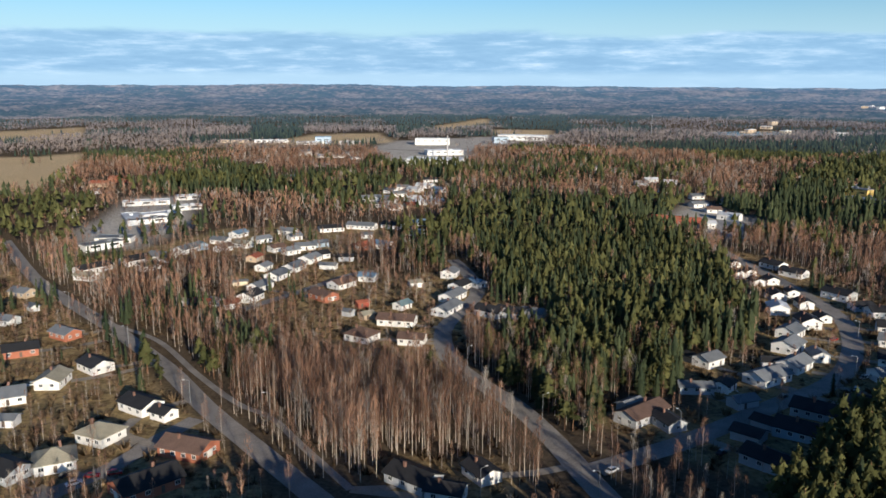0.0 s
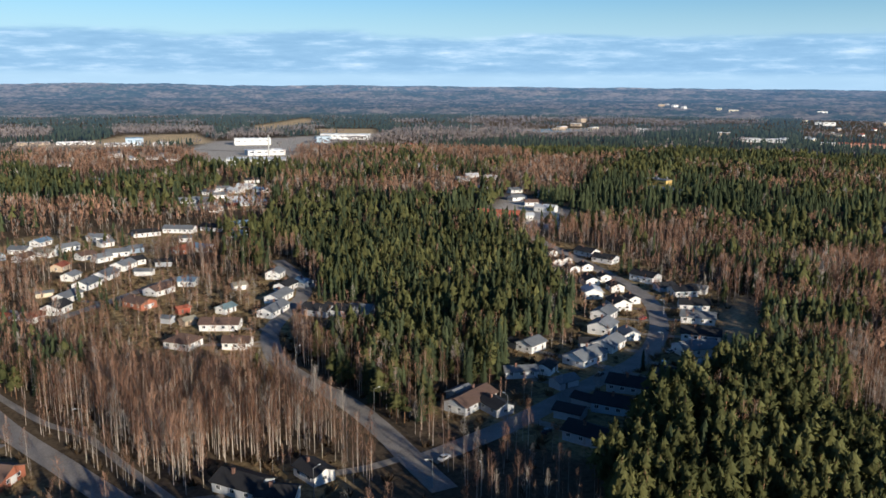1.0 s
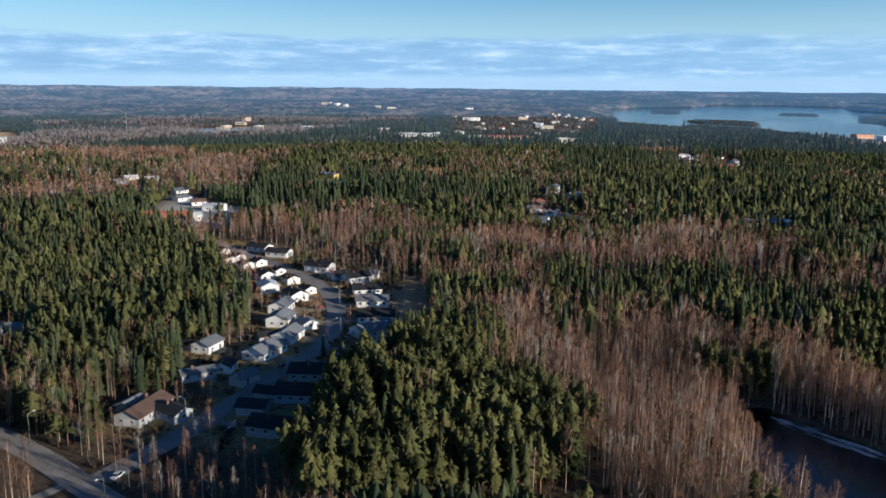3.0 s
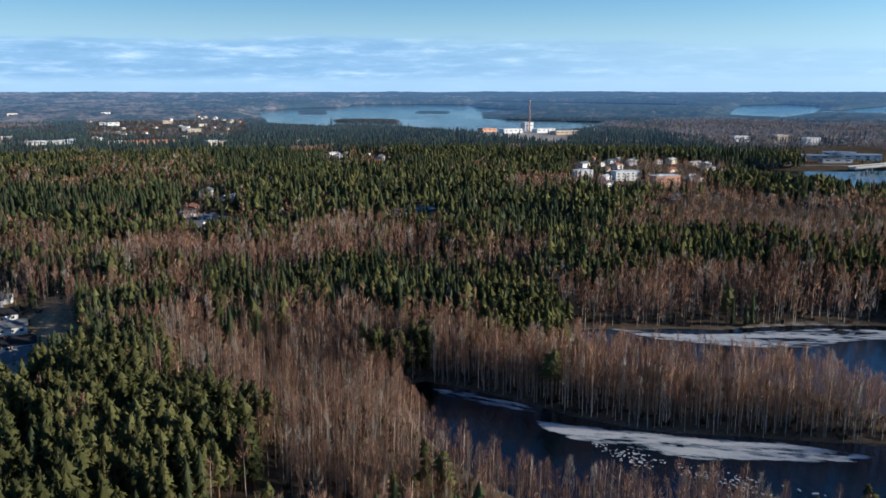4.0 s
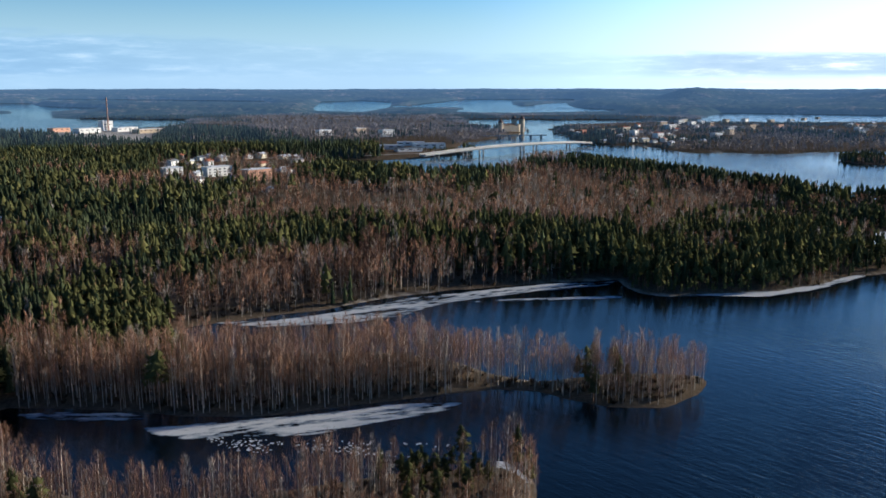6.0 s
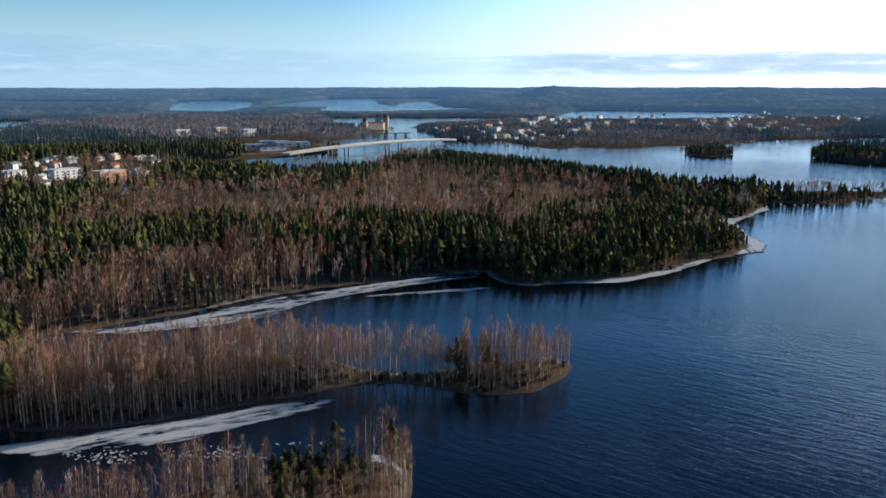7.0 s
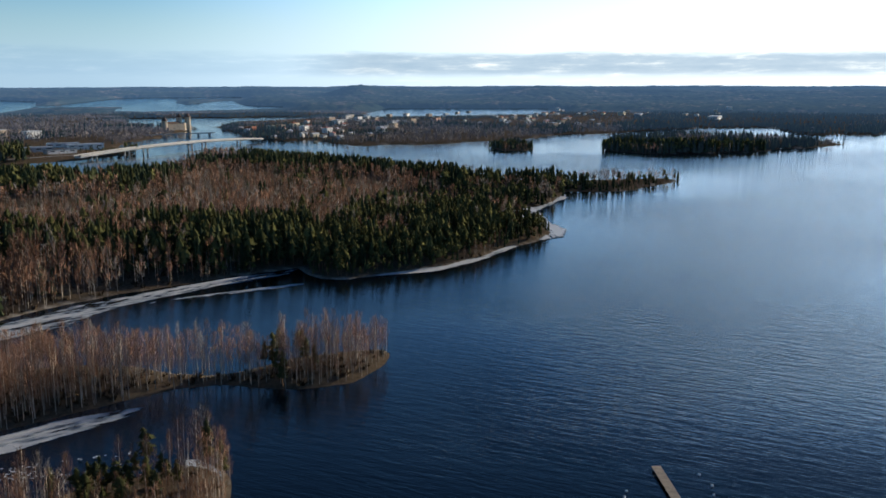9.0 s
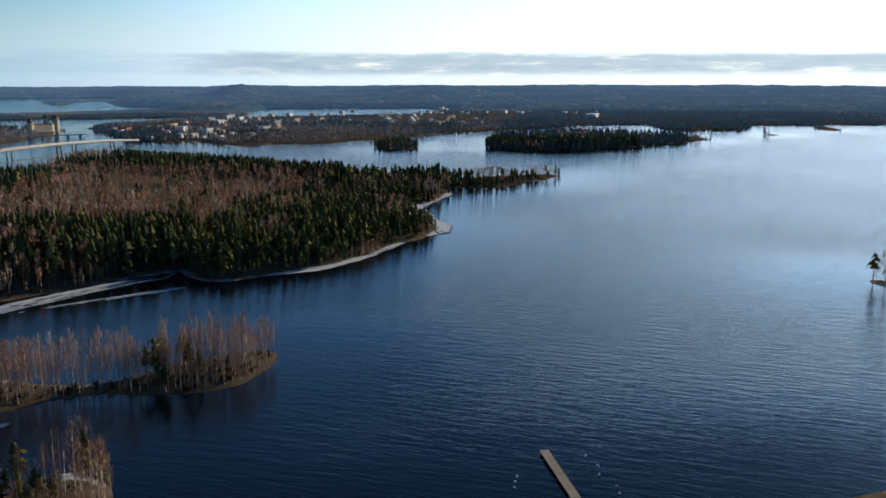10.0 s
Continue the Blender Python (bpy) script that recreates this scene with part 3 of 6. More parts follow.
# where, share of conifers, share of pine among them, density, height
STANDS = [(PINE_WEST, 0.62, 0.9, 0.7, 12),
          (SPRUCE_WEST, 0.75, 0.4, 1, 14),
          (BIRCH_WEST, 0.12, 0.4, 1.2, 17),
          (SPRUCE_N1, 0.95, 0.2, 1.3, 15),
          (SPRUCE_N2, 0.95, 0.2, 1.3, 15),
          (SPRUCE_N3, 0.95, 0.2, 1.3, 15),
          (BIRCH_NORTH, 0.2, 0.4, 1.2, 16),
          (DARK_RIDGE, 0.72, 0.5, 1.2, 15),
          (BIRCH_EAST, 0.25, 0.4, 0.9, 15),
          (TOWN_B, 0.4, 0.5, 0.35, 7),
          (ISLE_EDGE, 0.1, 1, 2, 12),
          (ISLE_A, 0.3, 0.8, 2, 6),
          (ISLE_B, 0.3, 0.8, 2, 8),
          (ISLE_LONG, 0.6, 0.4, 1.6, 17),
          (ISLE_SMALL, 0.75, 0.3, 1.6, 13),
          (SPRUCE_HILL, 0.88, 0.5, 1.5, 14),
          (BIRCH_MID, 0.17, 0.25, 1.4, 18),
          (MIX_LOW, 0.8, 0.45, 1.2, 14),
          (SPARSE_MID, 0.15, 0.5, 0.25, 13),
          (MIX_EAST, 0.5, 0.5, 1, 16),
          (DARK_EAST, 0.66, 0.5, 1, 16),
          (DARK_VALLEY, 0.85, 0.5, 1.2, 16),
          (BIRCH_BELT, 0.3, 0.4, 1.2, 15.5),
          (SPRUCE_PATCH, 0.8, 0.3, 1.3, 14),
          (PINE_HILL, 0.97, 0.95, 1.6, 16),
          (BIRCH_SLOPE, 0.4, 0.4, 1.3, 15),
          (BIRCH_NEAR, 0.08, 1, 1.25, 13),
          (BIRCH_BAY, 0.03, 1, 2.2, 17),
          (PINE_BAY, 0.85, 0.8, 1, 17),
          (BIRCH_SHORE, 0.15, 0.3, 1.4, 17),
          (SPRUCE_FAR, 0.74, 0.65, 1.5, 15),
          (PINE_CAPE, 0.68, 0.7, 1.5, 12.5),
          (CAPE_TIP, 0.6, 0.6, 2, 10),
          (BIRCH_BAND, 0.14, 0.3, 1.5, 12.5),
          (SPRUCE_BACK, 0.97, 0.2, 1.5, 15),
          (TOWN_A, 0.35, 0.5, 0.45, 13),
          (TOWN_C, 0.5, 0.5, 1.0, 12),
          (TOWN_D, 0.5, 0.5, 0.9, 11),
          (TOWN_E, 0.5, 0.5, 0.5, 13),
          (TOWN_F, 0.5, 0.5, 0.6, 13),
          (TOWN_G, 0.4, 0.5, 0.5, 13),
          (PINE_ROOT, 0.8, 0.9, 1.3, 15),
          (PINE_POINT, 0.28, 1, 1.4, 10),
          (ISLAND_TIP, 0.07, 1, 2.2, 14.5)]
ICE_A = [(235, 110), (238, 95), (244, 78), (250, 55), (258, 38), (262, 14), (253, 23), (243, 41), (234, 55), (230, 77), (227, 93)]
ICE_C = [(240, 159), (250, 132), (242, 111), (238, 130)]
ICE_D = [(347, 127), (351, 105), (366, 79), (377, 68), (396, 44), (410, 17), (418, 0), (432, -30), (438, -59), (429, -53), (413, -15), (400, 8), (388, 25), (377, 37), (363, 46),
    (350, 69), (342, 105)]
ICE_E = [(401, -27), (407, -57), (402, -58), (393, -8), (388, 17), (393, 19)]
ICE_F = [(472, -217), (480, -236), (500, -248), (532, -253), (576, -263), (602, -278), (598, -246), (590, -236), (529, -235), (495, -233)]
ICE_G = [(598, -271), (663, -329), (642, -321), (589, -270)]
ICE_H = [(410, -91), (418, -128), (440, -162), (462, -196), (451, -188), (427, -158), (409, -125)]
ICE_I = [(219, 3), (212, -5), (200, -5), (203, -3), (211, -2)]
ICE_J = [(229, 88), (227, 11), (220, 21), (220, 73)]
ICES = [(ICE_A, -71, 0.49, "streaked grey-white ice along the bay"),
        (ICE_C, -88, 0.60, "rotten dark ice at the bay's head"),
        (ICE_D, -62, 0.51, "broad white shore ice in streaks"),
        (ICE_E, 101, 0.58, "broken strip of drifting ice"),
        (ICE_F, 166, 0.42, "white ice rim round the rocky cape"),
        (ICE_G, -42, 0.42, "pale ice strip at the cape"),
        (ICE_H, -62, 0.42, "thin white ice edge along the shore"),
        (ICE_I, -160, 0.40, "white broken ice at the point"),
        (ICE_J, 88, 0.60, "scattered small ice floes")]


def inland(x, y):
    """Metres from the nearest shore: positive on land."""
    x, y = np.asarray(x, float), np.asarray(y, float)
    wob = (fbm(x, y, 26.0, 3) - 0.5) * 7.0 * np.clip(np.hypot(x, y) / 400, 0.5, 6)
    wet = np.full(x.shape, -1e9)
    for ring in WATERS:
        wet = np.maximum(wet, signed(x, y, ring))
    for ring in ISLANDS:
        wet = np.minimum(wet, -signed(x, y, ring))
    return -wet + wob


def land_height(x, y, d=None):
    x, y = np.asarray(x, float), np.asarray(y, float)
    d = inland(x, y) if d is None else d
    up = np.maximum(d, 0)
    r = np.hypot(x, y)
    h = 0.8 * (1 - np.exp(-up / 5)) + 4.2 * (1 - np.exp(-up / 70)) + (fbm(x, y, 140.0, 3) - 0.5) * 3.0 * (1 - np.exp(-up / 60))
    h = h + 4.0 * np.exp(-((x - 142) ** 2 + (y - 205) ** 2) / 50.0**2) * (1 - np.exp(-up / 40))
    hd = np.degrees(np.arctan2(x, y))
    hills = np.clip((fbm(x, y, 1500.0, 4) - 0.42) * 2.6, 0, 1) * np.clip((r - 2900) / 4200, 0, 1)
    h = h + hills * (34 + 30 * np.clip((60 - hd) / 60, 0, 1) + 26 * np.clip((hd - 92) / 12, 0, 1)) * (1 - np.exp(-up / 260))
    # two long ridges behind the town
    for at, far, wide, top in ((102.4, 5600, 1.7, 62), (105.5, 6000, 2.6, 44), (114.5, 5200, 3.2, 46), (97.0, 7400, 3.0, 36), (35.0, 7000, 1.4, 40)):
        h = h + top * np.exp(-(((hd - at) / wide) ** 2) - ((r - far) / 900) ** 2) * (1 - np.exp(-up / 120))
    # beyond the built trees the woods are a closed, ragged canopy on the land
    ragged = value_noise(x * 0.23, y * 0.23) * 0.6 + value_noise(hd * 5.7, np.log(np.maximum(r, 1)) * 130) * 0.8
    canopy = np.clip((up - 4) / 30, 0, 1) * np.clip((r - 2750) / 150, 0, 1) * (1 + 3 * fbm(x, y, 330.0, 3) + 14 * ragged)
    h = h + canopy + 45 * np.clip((r - 5000) / 9000, 0, 1) * np.clip((50 - hd) / 60, 0, 1)
    return np.where(d < 0, np.maximum(d * 0.22, -4.0), h)


def ground_at(x, y):
    return float(land_height(np.array([x]), np.array([y]))[0])


# ---- building helpers ----
def mesh_from(name, verts, faces, mats, index=None):
    """A mesh from arrays of corners and triangles."""
    me = bpy.data.meshes.new(name)
    verts, faces = np.asarray(verts, np.float32), np.asarray(faces, np.int32)
    n = faces.shape[1]
    me.vertices.add(len(verts)), me.loops.add(faces.size), me.polygons.add(len(faces))
    me.vertices.foreach_set("co", verts.ravel())
    me.loops.foreach_set("vertex_index", faces.ravel())
    me.polygons.foreach_set("loop_start", np.arange(0, faces.size, n, dtype=np.int32))
    for m in mats:
        me.materials.append(m)
    if index is not None:
        me.polygons.foreach_set("material_index", np.asarray(index, np.int32))
    me.update(calc_edges=True)
    return me


def part(name, bm, mat, parent=None, label=""):
    me = bpy.data.meshes.new(name)
    bm.to_mesh(me), bm.free()
    me.materials.append(mat)
    ob = new(name, me)
    ob.parent = parent
    return tagged(ob, label)


def box(bm, cx, cy, cz, sx, sy, sz, turn=0.0):
    """A box by its middle and sizes, added to bm."""
    made = bmesh.ops.create_cube(bm, size=1.0, matrix=Matrix.Translation((cx, cy, cz)) @ Matrix.Rotation(turn, 4, "Z") @ Matrix.Diagonal((sx, sy, sz, 1)))
    return made["verts"]


def tube(bm, a, b, r0, r1, sides=8):
    a, b = Vector(a), Vector(b)
    m = Matrix.Translation((a + b) / 2) @ (b - a).to_track_quat("Z", "Y").to_matrix().to_4x4()
    bmesh.ops.create_cone(bm, cap_ends=True, segments=sides, radius1=r0, radius2=max(r1, 1e-4), depth=(b - a).length, matrix=m)


# ---- ground and water ----
def polar_grid(rings, spokes):
    r, a = np.meshgrid(rings, spokes, indexing="ij")
    x, y = r * np.sin(a), r * np.cos(a)
    n, m = len(rings), len(spokes)
    i, j = np.meshgrid(np.arange(n - 1), np.arange(m), indexing="ij")
    jn = (j + 1) % m
    quads = np.stack([i * m + j, i * m + jn, (i + 1) * m + jn, (i + 1) * m + j], -1).reshape(-1, 4)[:, ::-1]
    return x.ravel(), y.ravel(), quads


FAR_R = 26000.0
near_r = np.concatenate([[0.02, 60, 120, 160], np.arange(180, 640, 4.0)])
far_r = 640 * (2700 / 640) ** np.linspace(0, 1, 70)
spokes = np.radians(np.concatenate([np.arange(-36, 160, 0.45), np.arange(160, 324, 4.0)]))
gx, gy, quads = polar_grid(np.concatenate([near_r, far_r]), spokes)
gd = inland(gx, gy)
gh = land_height(gx, gy, gd)
px, py, pz, _ = placed(gx, gy, gh)
ground_mesh = mesh_from("ground", np.stack([px, py, pz], -1), quads, [GROUND])
back_r = np.concatenate([2700 * (6500 / 2700) ** np.linspace(0, 1, 95), 6500 * (FAR_R / 6500) ** np.linspace(0.02, 1, 45)])
bx, by, quads = polar_grid(back_r, np.radians(np.concatenate([np.arange(-36, 152, 0.22), np.arange(152, 324, 4.0)])))
bd = inland(bx, by)
# the land lies low before the far lakes, so that they show
behind = np.minimum.reduce([inland(bx * f, by * f) for f in (1.05, 1.11, 1.18, 1.27)])
low = np.where(bd > 0, np.clip(behind / 90, 0.10, 1.0), 1.0)
px, py, pz, _ = placed(bx, by, land_height(bx, by, bd) * low)
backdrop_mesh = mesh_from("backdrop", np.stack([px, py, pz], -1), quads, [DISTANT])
# 0 north to 1 east: how far the backlit darkening is painted in
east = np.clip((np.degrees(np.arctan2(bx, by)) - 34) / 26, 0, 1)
backdrop_mesh.attributes.new("east_shade", "FLOAT", "POINT").data.foreach_set("value", east.astype(np.float32))
tagged(new("backdrop", backdrop_mesh), "distant wooded hills with painted blue haze out to the horizon", "distant hills", kind="structure")
lawn = np.zeros(len(gx))
for ring in HOMES:
    lawn = np.maximum(lawn, np.clip(signed(gx, gy, ring) / 8 + 0.5, 0, 1))
field = np.zeros(len(gx))
for ring in FIELDS:
    field = np.maximum(field, np.clip(signed(gx, gy, ring) / 20 + 0.5, 0, 1))
shore = np.where(np.hypot(gx, gy) < 385, 0.15, 0.75) * np.clip(1 - np.abs(gd - 0.6) / 2.6, 0, 1) * np.clip(fbm(gx, gy, 60.0, 3) * 3 - 1.0, 0, 1)
for ring in YARDS:
    shore = np.maximum(shore, np.clip(signed(gx, gy, ring) / 20 + 0.5, 0, 1))
layer = ground_mesh.color_attributes.new("zone", "FLOAT_COLOR", "POINT")
layer.data.foreach_set("color", np.stack([lawn, field, shore, np.ones(len(gx))], -1).astype(np.float32).ravel())
ground_mesh.polygons.foreach_set("use_smooth", np.ones(len(ground_mesh.polygons), bool))
tagged(new("ground", ground_mesh), "brown spring ground with dry grass and forest floor", "ground", kind="structure")

water_r = np.concatenate([[0.02, 90], np.arange(150, 700, 8.0), 700 * (2300 / 700) ** np.linspace(0, 1, 40), 2300 * (FAR_R / 2300) ** np.linspace(0.03, 1, 36)])
wx, wy, quads = polar_grid(water_r, np.radians(np.concatenate([np.arange(-36, 160, 0.9), np.arange(160, 324, 4.0)])))
px, py, pz, _ = placed(wx, wy, 0.0)
water_mesh = mesh_from("water", np.stack([px, py, pz], -1), quads, [WATER])
# wind reaches the open lake, the water under the shores lies calm
wind = np.clip((-inland(wx, wy) - 10) / 110, 0, 1)
water_mesh.attributes.new("wind", "FLOAT", "POINT").data.foreach_set("value", (wind * wind * (3 - 2 * wind)).astype(np.float32))
tagged(new("water", water_mesh), "dark blue lake water with fine wind ripples", "lake", kind="structure")

# ---- roads ----
def smooth_line(line, step=4.0):
    pts = [Vector((*p, 0)) for p in line]
    pts = [pts[0] * 2 - pts[1], *pts, pts[-1] * 2 - pts[-2]]
    out = []
    for a, b, c, d in zip(pts, pts[1:], pts[2:], pts[3:]):
        n = max(2, int((c - b).length / step))
        for i in range(n):
            t = i / n
            out.append(0.5 * ((2 * b) + (c - a) * t + (2 * a - 5 * b + 4 * c - d) * t * t + (3 * b - a - 3 * c + d) * t**3))
    return np.array([(p.x, p.y) for p in [*out, pts[-2]]])


def road(name, line, width, mat, label, lift=0.16):
    p = smooth_line(line)
    d = np.gradient(p, axis=0)
    d /= np.linalg.norm(d, axis=1)[:, None] + 1e-9
    side = np.stack([-d[:, 1], d[:, 0]], -1)
    across = np.linspace(-0.5, 0.5, 5) * width
    grid = p[:, None] + side[:, None] * across[None, :, None]
    x, y = grid[..., 0].ravel(), grid[..., 1].ravel()
    h = land_height(x, y) + lift
    x, y, z, _ = placed(x, y, h)
    n, m = grid.shape[:2]
    i, j = np.meshgrid(np.arange(n - 1), np.arange(m - 1), indexing="ij")
    quads = np.stack([i * m + j, (i + 1) * m + j, (i + 1) * m + j + 1, i * m + j + 1], -1).reshape(-1, 4)[:, ::-1]
    me = mesh_from(name, np.stack([x, y, z], -1), quads, [mat])
    return tagged(new(name, me), label, "road", kind="structure")


ROADS = [(R1, 7.6, ASPHALT, "worn grey asphalt main road along the birch wood"), (R1P, 2.6, ASPHALT, "narrow asphalt path beside the main road"), (R2, 8.0, ASPHALT, "winding grey asphalt road between woods"),
         (R3, 6.0, ASPHALT, "narrow asphalt street between garden houses"), (R4, 8.5, ASPHALT, "curving asphalt street through a row of houses"), (R5, 6.5, ASPHALT, "shaded asphalt side street by brick houses"),
         (R6, 4.0, GRAVEL, "short gravel drive to a house"), (R7, 9.0, ASPHALT, "asphalt road on the causeway to the bridge"), (R8, 9.0, ASPHALT, "road along the factory yards")]
for k, (line, width, mat, label) in enumerate(ROADS):
    road("road" if width > 3 else "path", line, width, mat, label, 0.16 + 0.02 * k)


# ---- trees ----
def blade(rng, root, way, length, width):
    """Corners of a thin pointed triangle."""
    way = way / (np.linalg.norm(way) + 1e-9)
    side = np.cross(way, rng.normal(size=3))
    side /= np.linalg.norm(side) + 1e-9
    return [root - side * width / 2, root + side * width / 2, root + way * length]


def stem(rng, height, r0, sides, levels, top, bend=0.25):
    """A tapered, slightly bent trunk."""
    v, f = [], []
    lean = rng.normal(size=2) * bend
    for k in range(levels + 1):
        t = k / levels
        for s in range(sides):
            a = 2 * math.pi * s / sides
            r = r0 * (1 - 0.85 * t)
            v.append((math.cos(a) * r + lean[0] * t * t, math.sin(a) * r + lean[1] * t * t, height * top * t))
    for k in range(levels):
        for s in range(sides):
            a, b = k * sides + s, k * sides + (s + 1) % sides
            f += [(a, b, b + sides), (a, b + sides, a + sides)]
    return np.array(v), np.array(f)


def triangles(corners):
    return np.array(corners).reshape(-1, 3), np.arange(len(corners)).reshape(-1, 3)


def stick(height, width):
    """A far trunk: two narrow crossed blades."""
    v = [(-width, 0, 0), (width, 0, 0), (0, 0, height), (0, -width, 0), (0, width, 0), (0, 0, height)]
    return np.array(v, float), np.array([(0, 1, 2), (3, 4, 5)])


def birch(rng, tier):
    """Bare birch, 1 unit = 1 m, 19 m high: trunk, limbs, and fine upright twigs in a narrow feathery crown."""
    H = 19.0
    trunk = stem(rng, H, (0.15, 0.14)[tier], (4, 3)[tier], (3, 2)[tier], 0.97) if tier < 2 else stick(H * 0.95, (0.16, 0.2)[tier - 2])
    limbs, twigs, size, width = [(11, 104, 2.0, 0.105), (3, 38, 2.7, 0.30), (0, 17, 3.3, 0.66), (0, 7, 5.0, 2.0)][tier]
    c, low = [], rng.uniform(0.22, 0.46)
    wide = rng.uniform(1.2, 2.3) * (1, 1.05, 1.2, 2.2)[tier]
    for k in range(limbs):
        z = H * (low + (0.9 - low) * rng.rand())
        a = rng.rand() * 2 * math.pi
        c += blade(rng, np.array([0, 0, z]), np.array([math.cos(a), math.sin(a), rng.uniform(1.3, 2.6)]), rng.uniform(1.8, 3.4), 0.10 + 0.07 * tier)
    for k in range(twigs):
        t = rng.rand() ** 0.8
        z = H * (low + (0.97 - low) * t)
        reach = wide * math.sin(math.pi * min(1, 0.22 + 0.76 * t)) ** 0.7 * math.sqrt(rng.rand())
        a = rng.rand() * 2 * math.pi
        out = np.array([math.cos(a), math.sin(a), 0])
        c += blade(rng, out * reach + (0, 0, z - size * 0.5), out * 0.22 + (0, 0, 1) + rng.normal(size=3) * (0.24, 0.16, 0.10, 0.08)[tier], size * rng.uniform(0.6, 1.25), width)
    return trunk, triangles(c)


def boughs(rng, c, centre, z, lift, reach, drop, points, deep):
    """One whorl: a ragged star of boughs that hangs from lift above z to drop below it."""
    top = np.array([centre[0], centre[1], z + lift])
    turn, ring = rng.rand() * 6.3, []
    for s in range(points * 2):
        a = turn + math.pi * s / points + rng.normal() * 0.10
        r = reach * (rng.uniform(0.8, 1.2) if s % 2 == 0 else deep * rng.uniform(0.8, 1.2))
        ring.append(np.array([centre[0] + math.cos(a) * r, centre[1] + math.sin(a) * r, z - (drop * rng.uniform(0.7, 1.3) if s % 2 == 0 else drop * 0.35)]))
    for p, q in zip(ring, ring[1:] + ring[:1]):
        c += [top, p, q]


def spruce(rng, tier):
    """A narrow pointed cone of drooping whorls."""
    H = 18.0
    trunk = stem(rng, H, 0.18, 4, 1, 0.97, 0.05) if tier < 2 else stick(H * 0.9, 0.15)
    whorls, points = [(10, 6), (5, 5), (3, 4), (2, 3)][tier]
    wide, c = rng.uniform(2.0, 2.9) * (1, 1.02, 1.12, 1.7)[tier], []
    for k in range(whorls):
        t = 0.10 + 0.86 * (k + 0.25 * rng.rand()) / whorls
        reach = wide * (1 - t) ** 0.72 + 0.2
        boughs(rng, c, rng.normal(size=2) * 0.16, H * t, 1.25 * H * 0.86 / whorls * (1.0 if k < whorls - 1 else 0.9), reach, reach * rng.uniform(0.2, 0.6), points, 0.6)
    return trunk, triangles(c)


def pine(rng, tier):
    """A pine: bare reddish trunk below; above it ragged tiers of needles that rise to a blunt point."""
    H = 15.0
    trunk = stem(rng, H, 0.2, 4, (3, 2)[tier], 0.93, 0.35) if tier < 2 else stick(H * 0.9, 0.2)
    tiers, points, fuzz, size = [(8, 6, 40, 0.7), (4, 5, 10, 1.0), (3, 4, 2, 1.6), (2, 3, 0, 1)][tier]
    wide, low, c = rng.uniform(1.7, 2.6) * (1, 1.05, 1.2, 1.6)[tier], rng.uniform(0.26, 0.46), []
    for k in range(tiers):
        t = (k + 0.5 * rng.rand()) / tiers
        z = H * (low + (0.92 - low) * t)
        reach = wide * (1 - t**1.8) ** 0.7 * rng.uniform(0.6, 1.15) + 0.35
        boughs(rng, c, rng.normal(size=2) * 0.34 * wide * (1 - 0.7 * t), z, H * (0.98 - low) / tiers * rng.uniform(1.0, 1.4), reach, reach * rng.uniform(0.0, 0.3), points, 0.52)
    for k in range(fuzz):
        t, a = rng.rand(), rng.rand() * 6.3
        z, reach = H * (low + (0.94 - low) * t), wide * (1 - t**1.5) ** 0.7 * rng.uniform(0.6, 1.1)
        out = np.array([math.cos(a), math.sin(a), 0.0])
        c += blade(rng, out * reach + (0, 0, z - 0.3), out * 0.5 + (0, 0, 1) + rng.normal(size=3) * 0.25, size * rng.uniform(1.2, 2.2), size * 0.8)
    return trunk, triangles(c)


def shrub(rng, tier):
    trunk = stem(rng, 1.0, 0.06, 3, 1, 1.0)
    c = []
    for k in range([50, 34, 12, 8][tier]):
        a = rng.rand() * 6.3
        out = np.array([math.cos(a), math.sin(a), 0])
        c += blade(rng, out * 0.5 * rng.rand(), out * rng.uniform(0.2, 1.2) + (0, 0, 1), rng.uniform(0.9, 2.0), (0.22, 0.27, 0.5, 0.6)[tier])
    return trunk, triangles(c)


KINDS = {"birch": (birch, BARK_BIRCH, TWIGS, 19.0), "aspen": (birch, BARK_BIRCH, TWIGS_GREY, 19.0), "spruce": (spruce, BARK_SPRUCE, SPRUCE, 18.0), "pine": (pine, BARK_PINE, PINE, 15.0), "shrub": (shrub, BARK_SPRUCE, SHRUB, 2.0),
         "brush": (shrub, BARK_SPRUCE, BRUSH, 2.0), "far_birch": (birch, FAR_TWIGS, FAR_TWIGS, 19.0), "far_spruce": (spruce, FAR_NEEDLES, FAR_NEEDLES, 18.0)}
SHAPES = {}


def rounded(v, f):
    """Turns crown triangles outward, and gives normals that round the crown."""
    p = v[f]
    mid = p.mean(1)
    flat = np.cross(p[:, 1] - p[:, 0], p[:, 2] - p[:, 0])
    flat /= np.linalg.norm(flat, axis=1)[:, None] + 1e-9
    out = np.stack([mid[:, 0], mid[:, 1], np.full(len(mid), 0.35)], -1)
    out /= np.linalg.norm(out, axis=1)[:, None] + 1e-9
    back = (flat * out).sum(1) < 0
    f = f.copy()
    f[back] = f[back][:, ::-1]
    flat[back] *= -1
    n = out * 0.72 + flat * 0.28
    n /= np.linalg.norm(n, axis=1)[:, None] + 1e-9
    normals = np.zeros_like(v)
    for k in range(3):
        normals[f[:, k]] = n
    return f, normals


def stem_normals(v):
    n = np.stack([v[:, 0], v[:, 1], np.zeros(len(v))], -1)
    return n / (np.linalg.norm(n, axis=1)[:, None] + 1e-9)


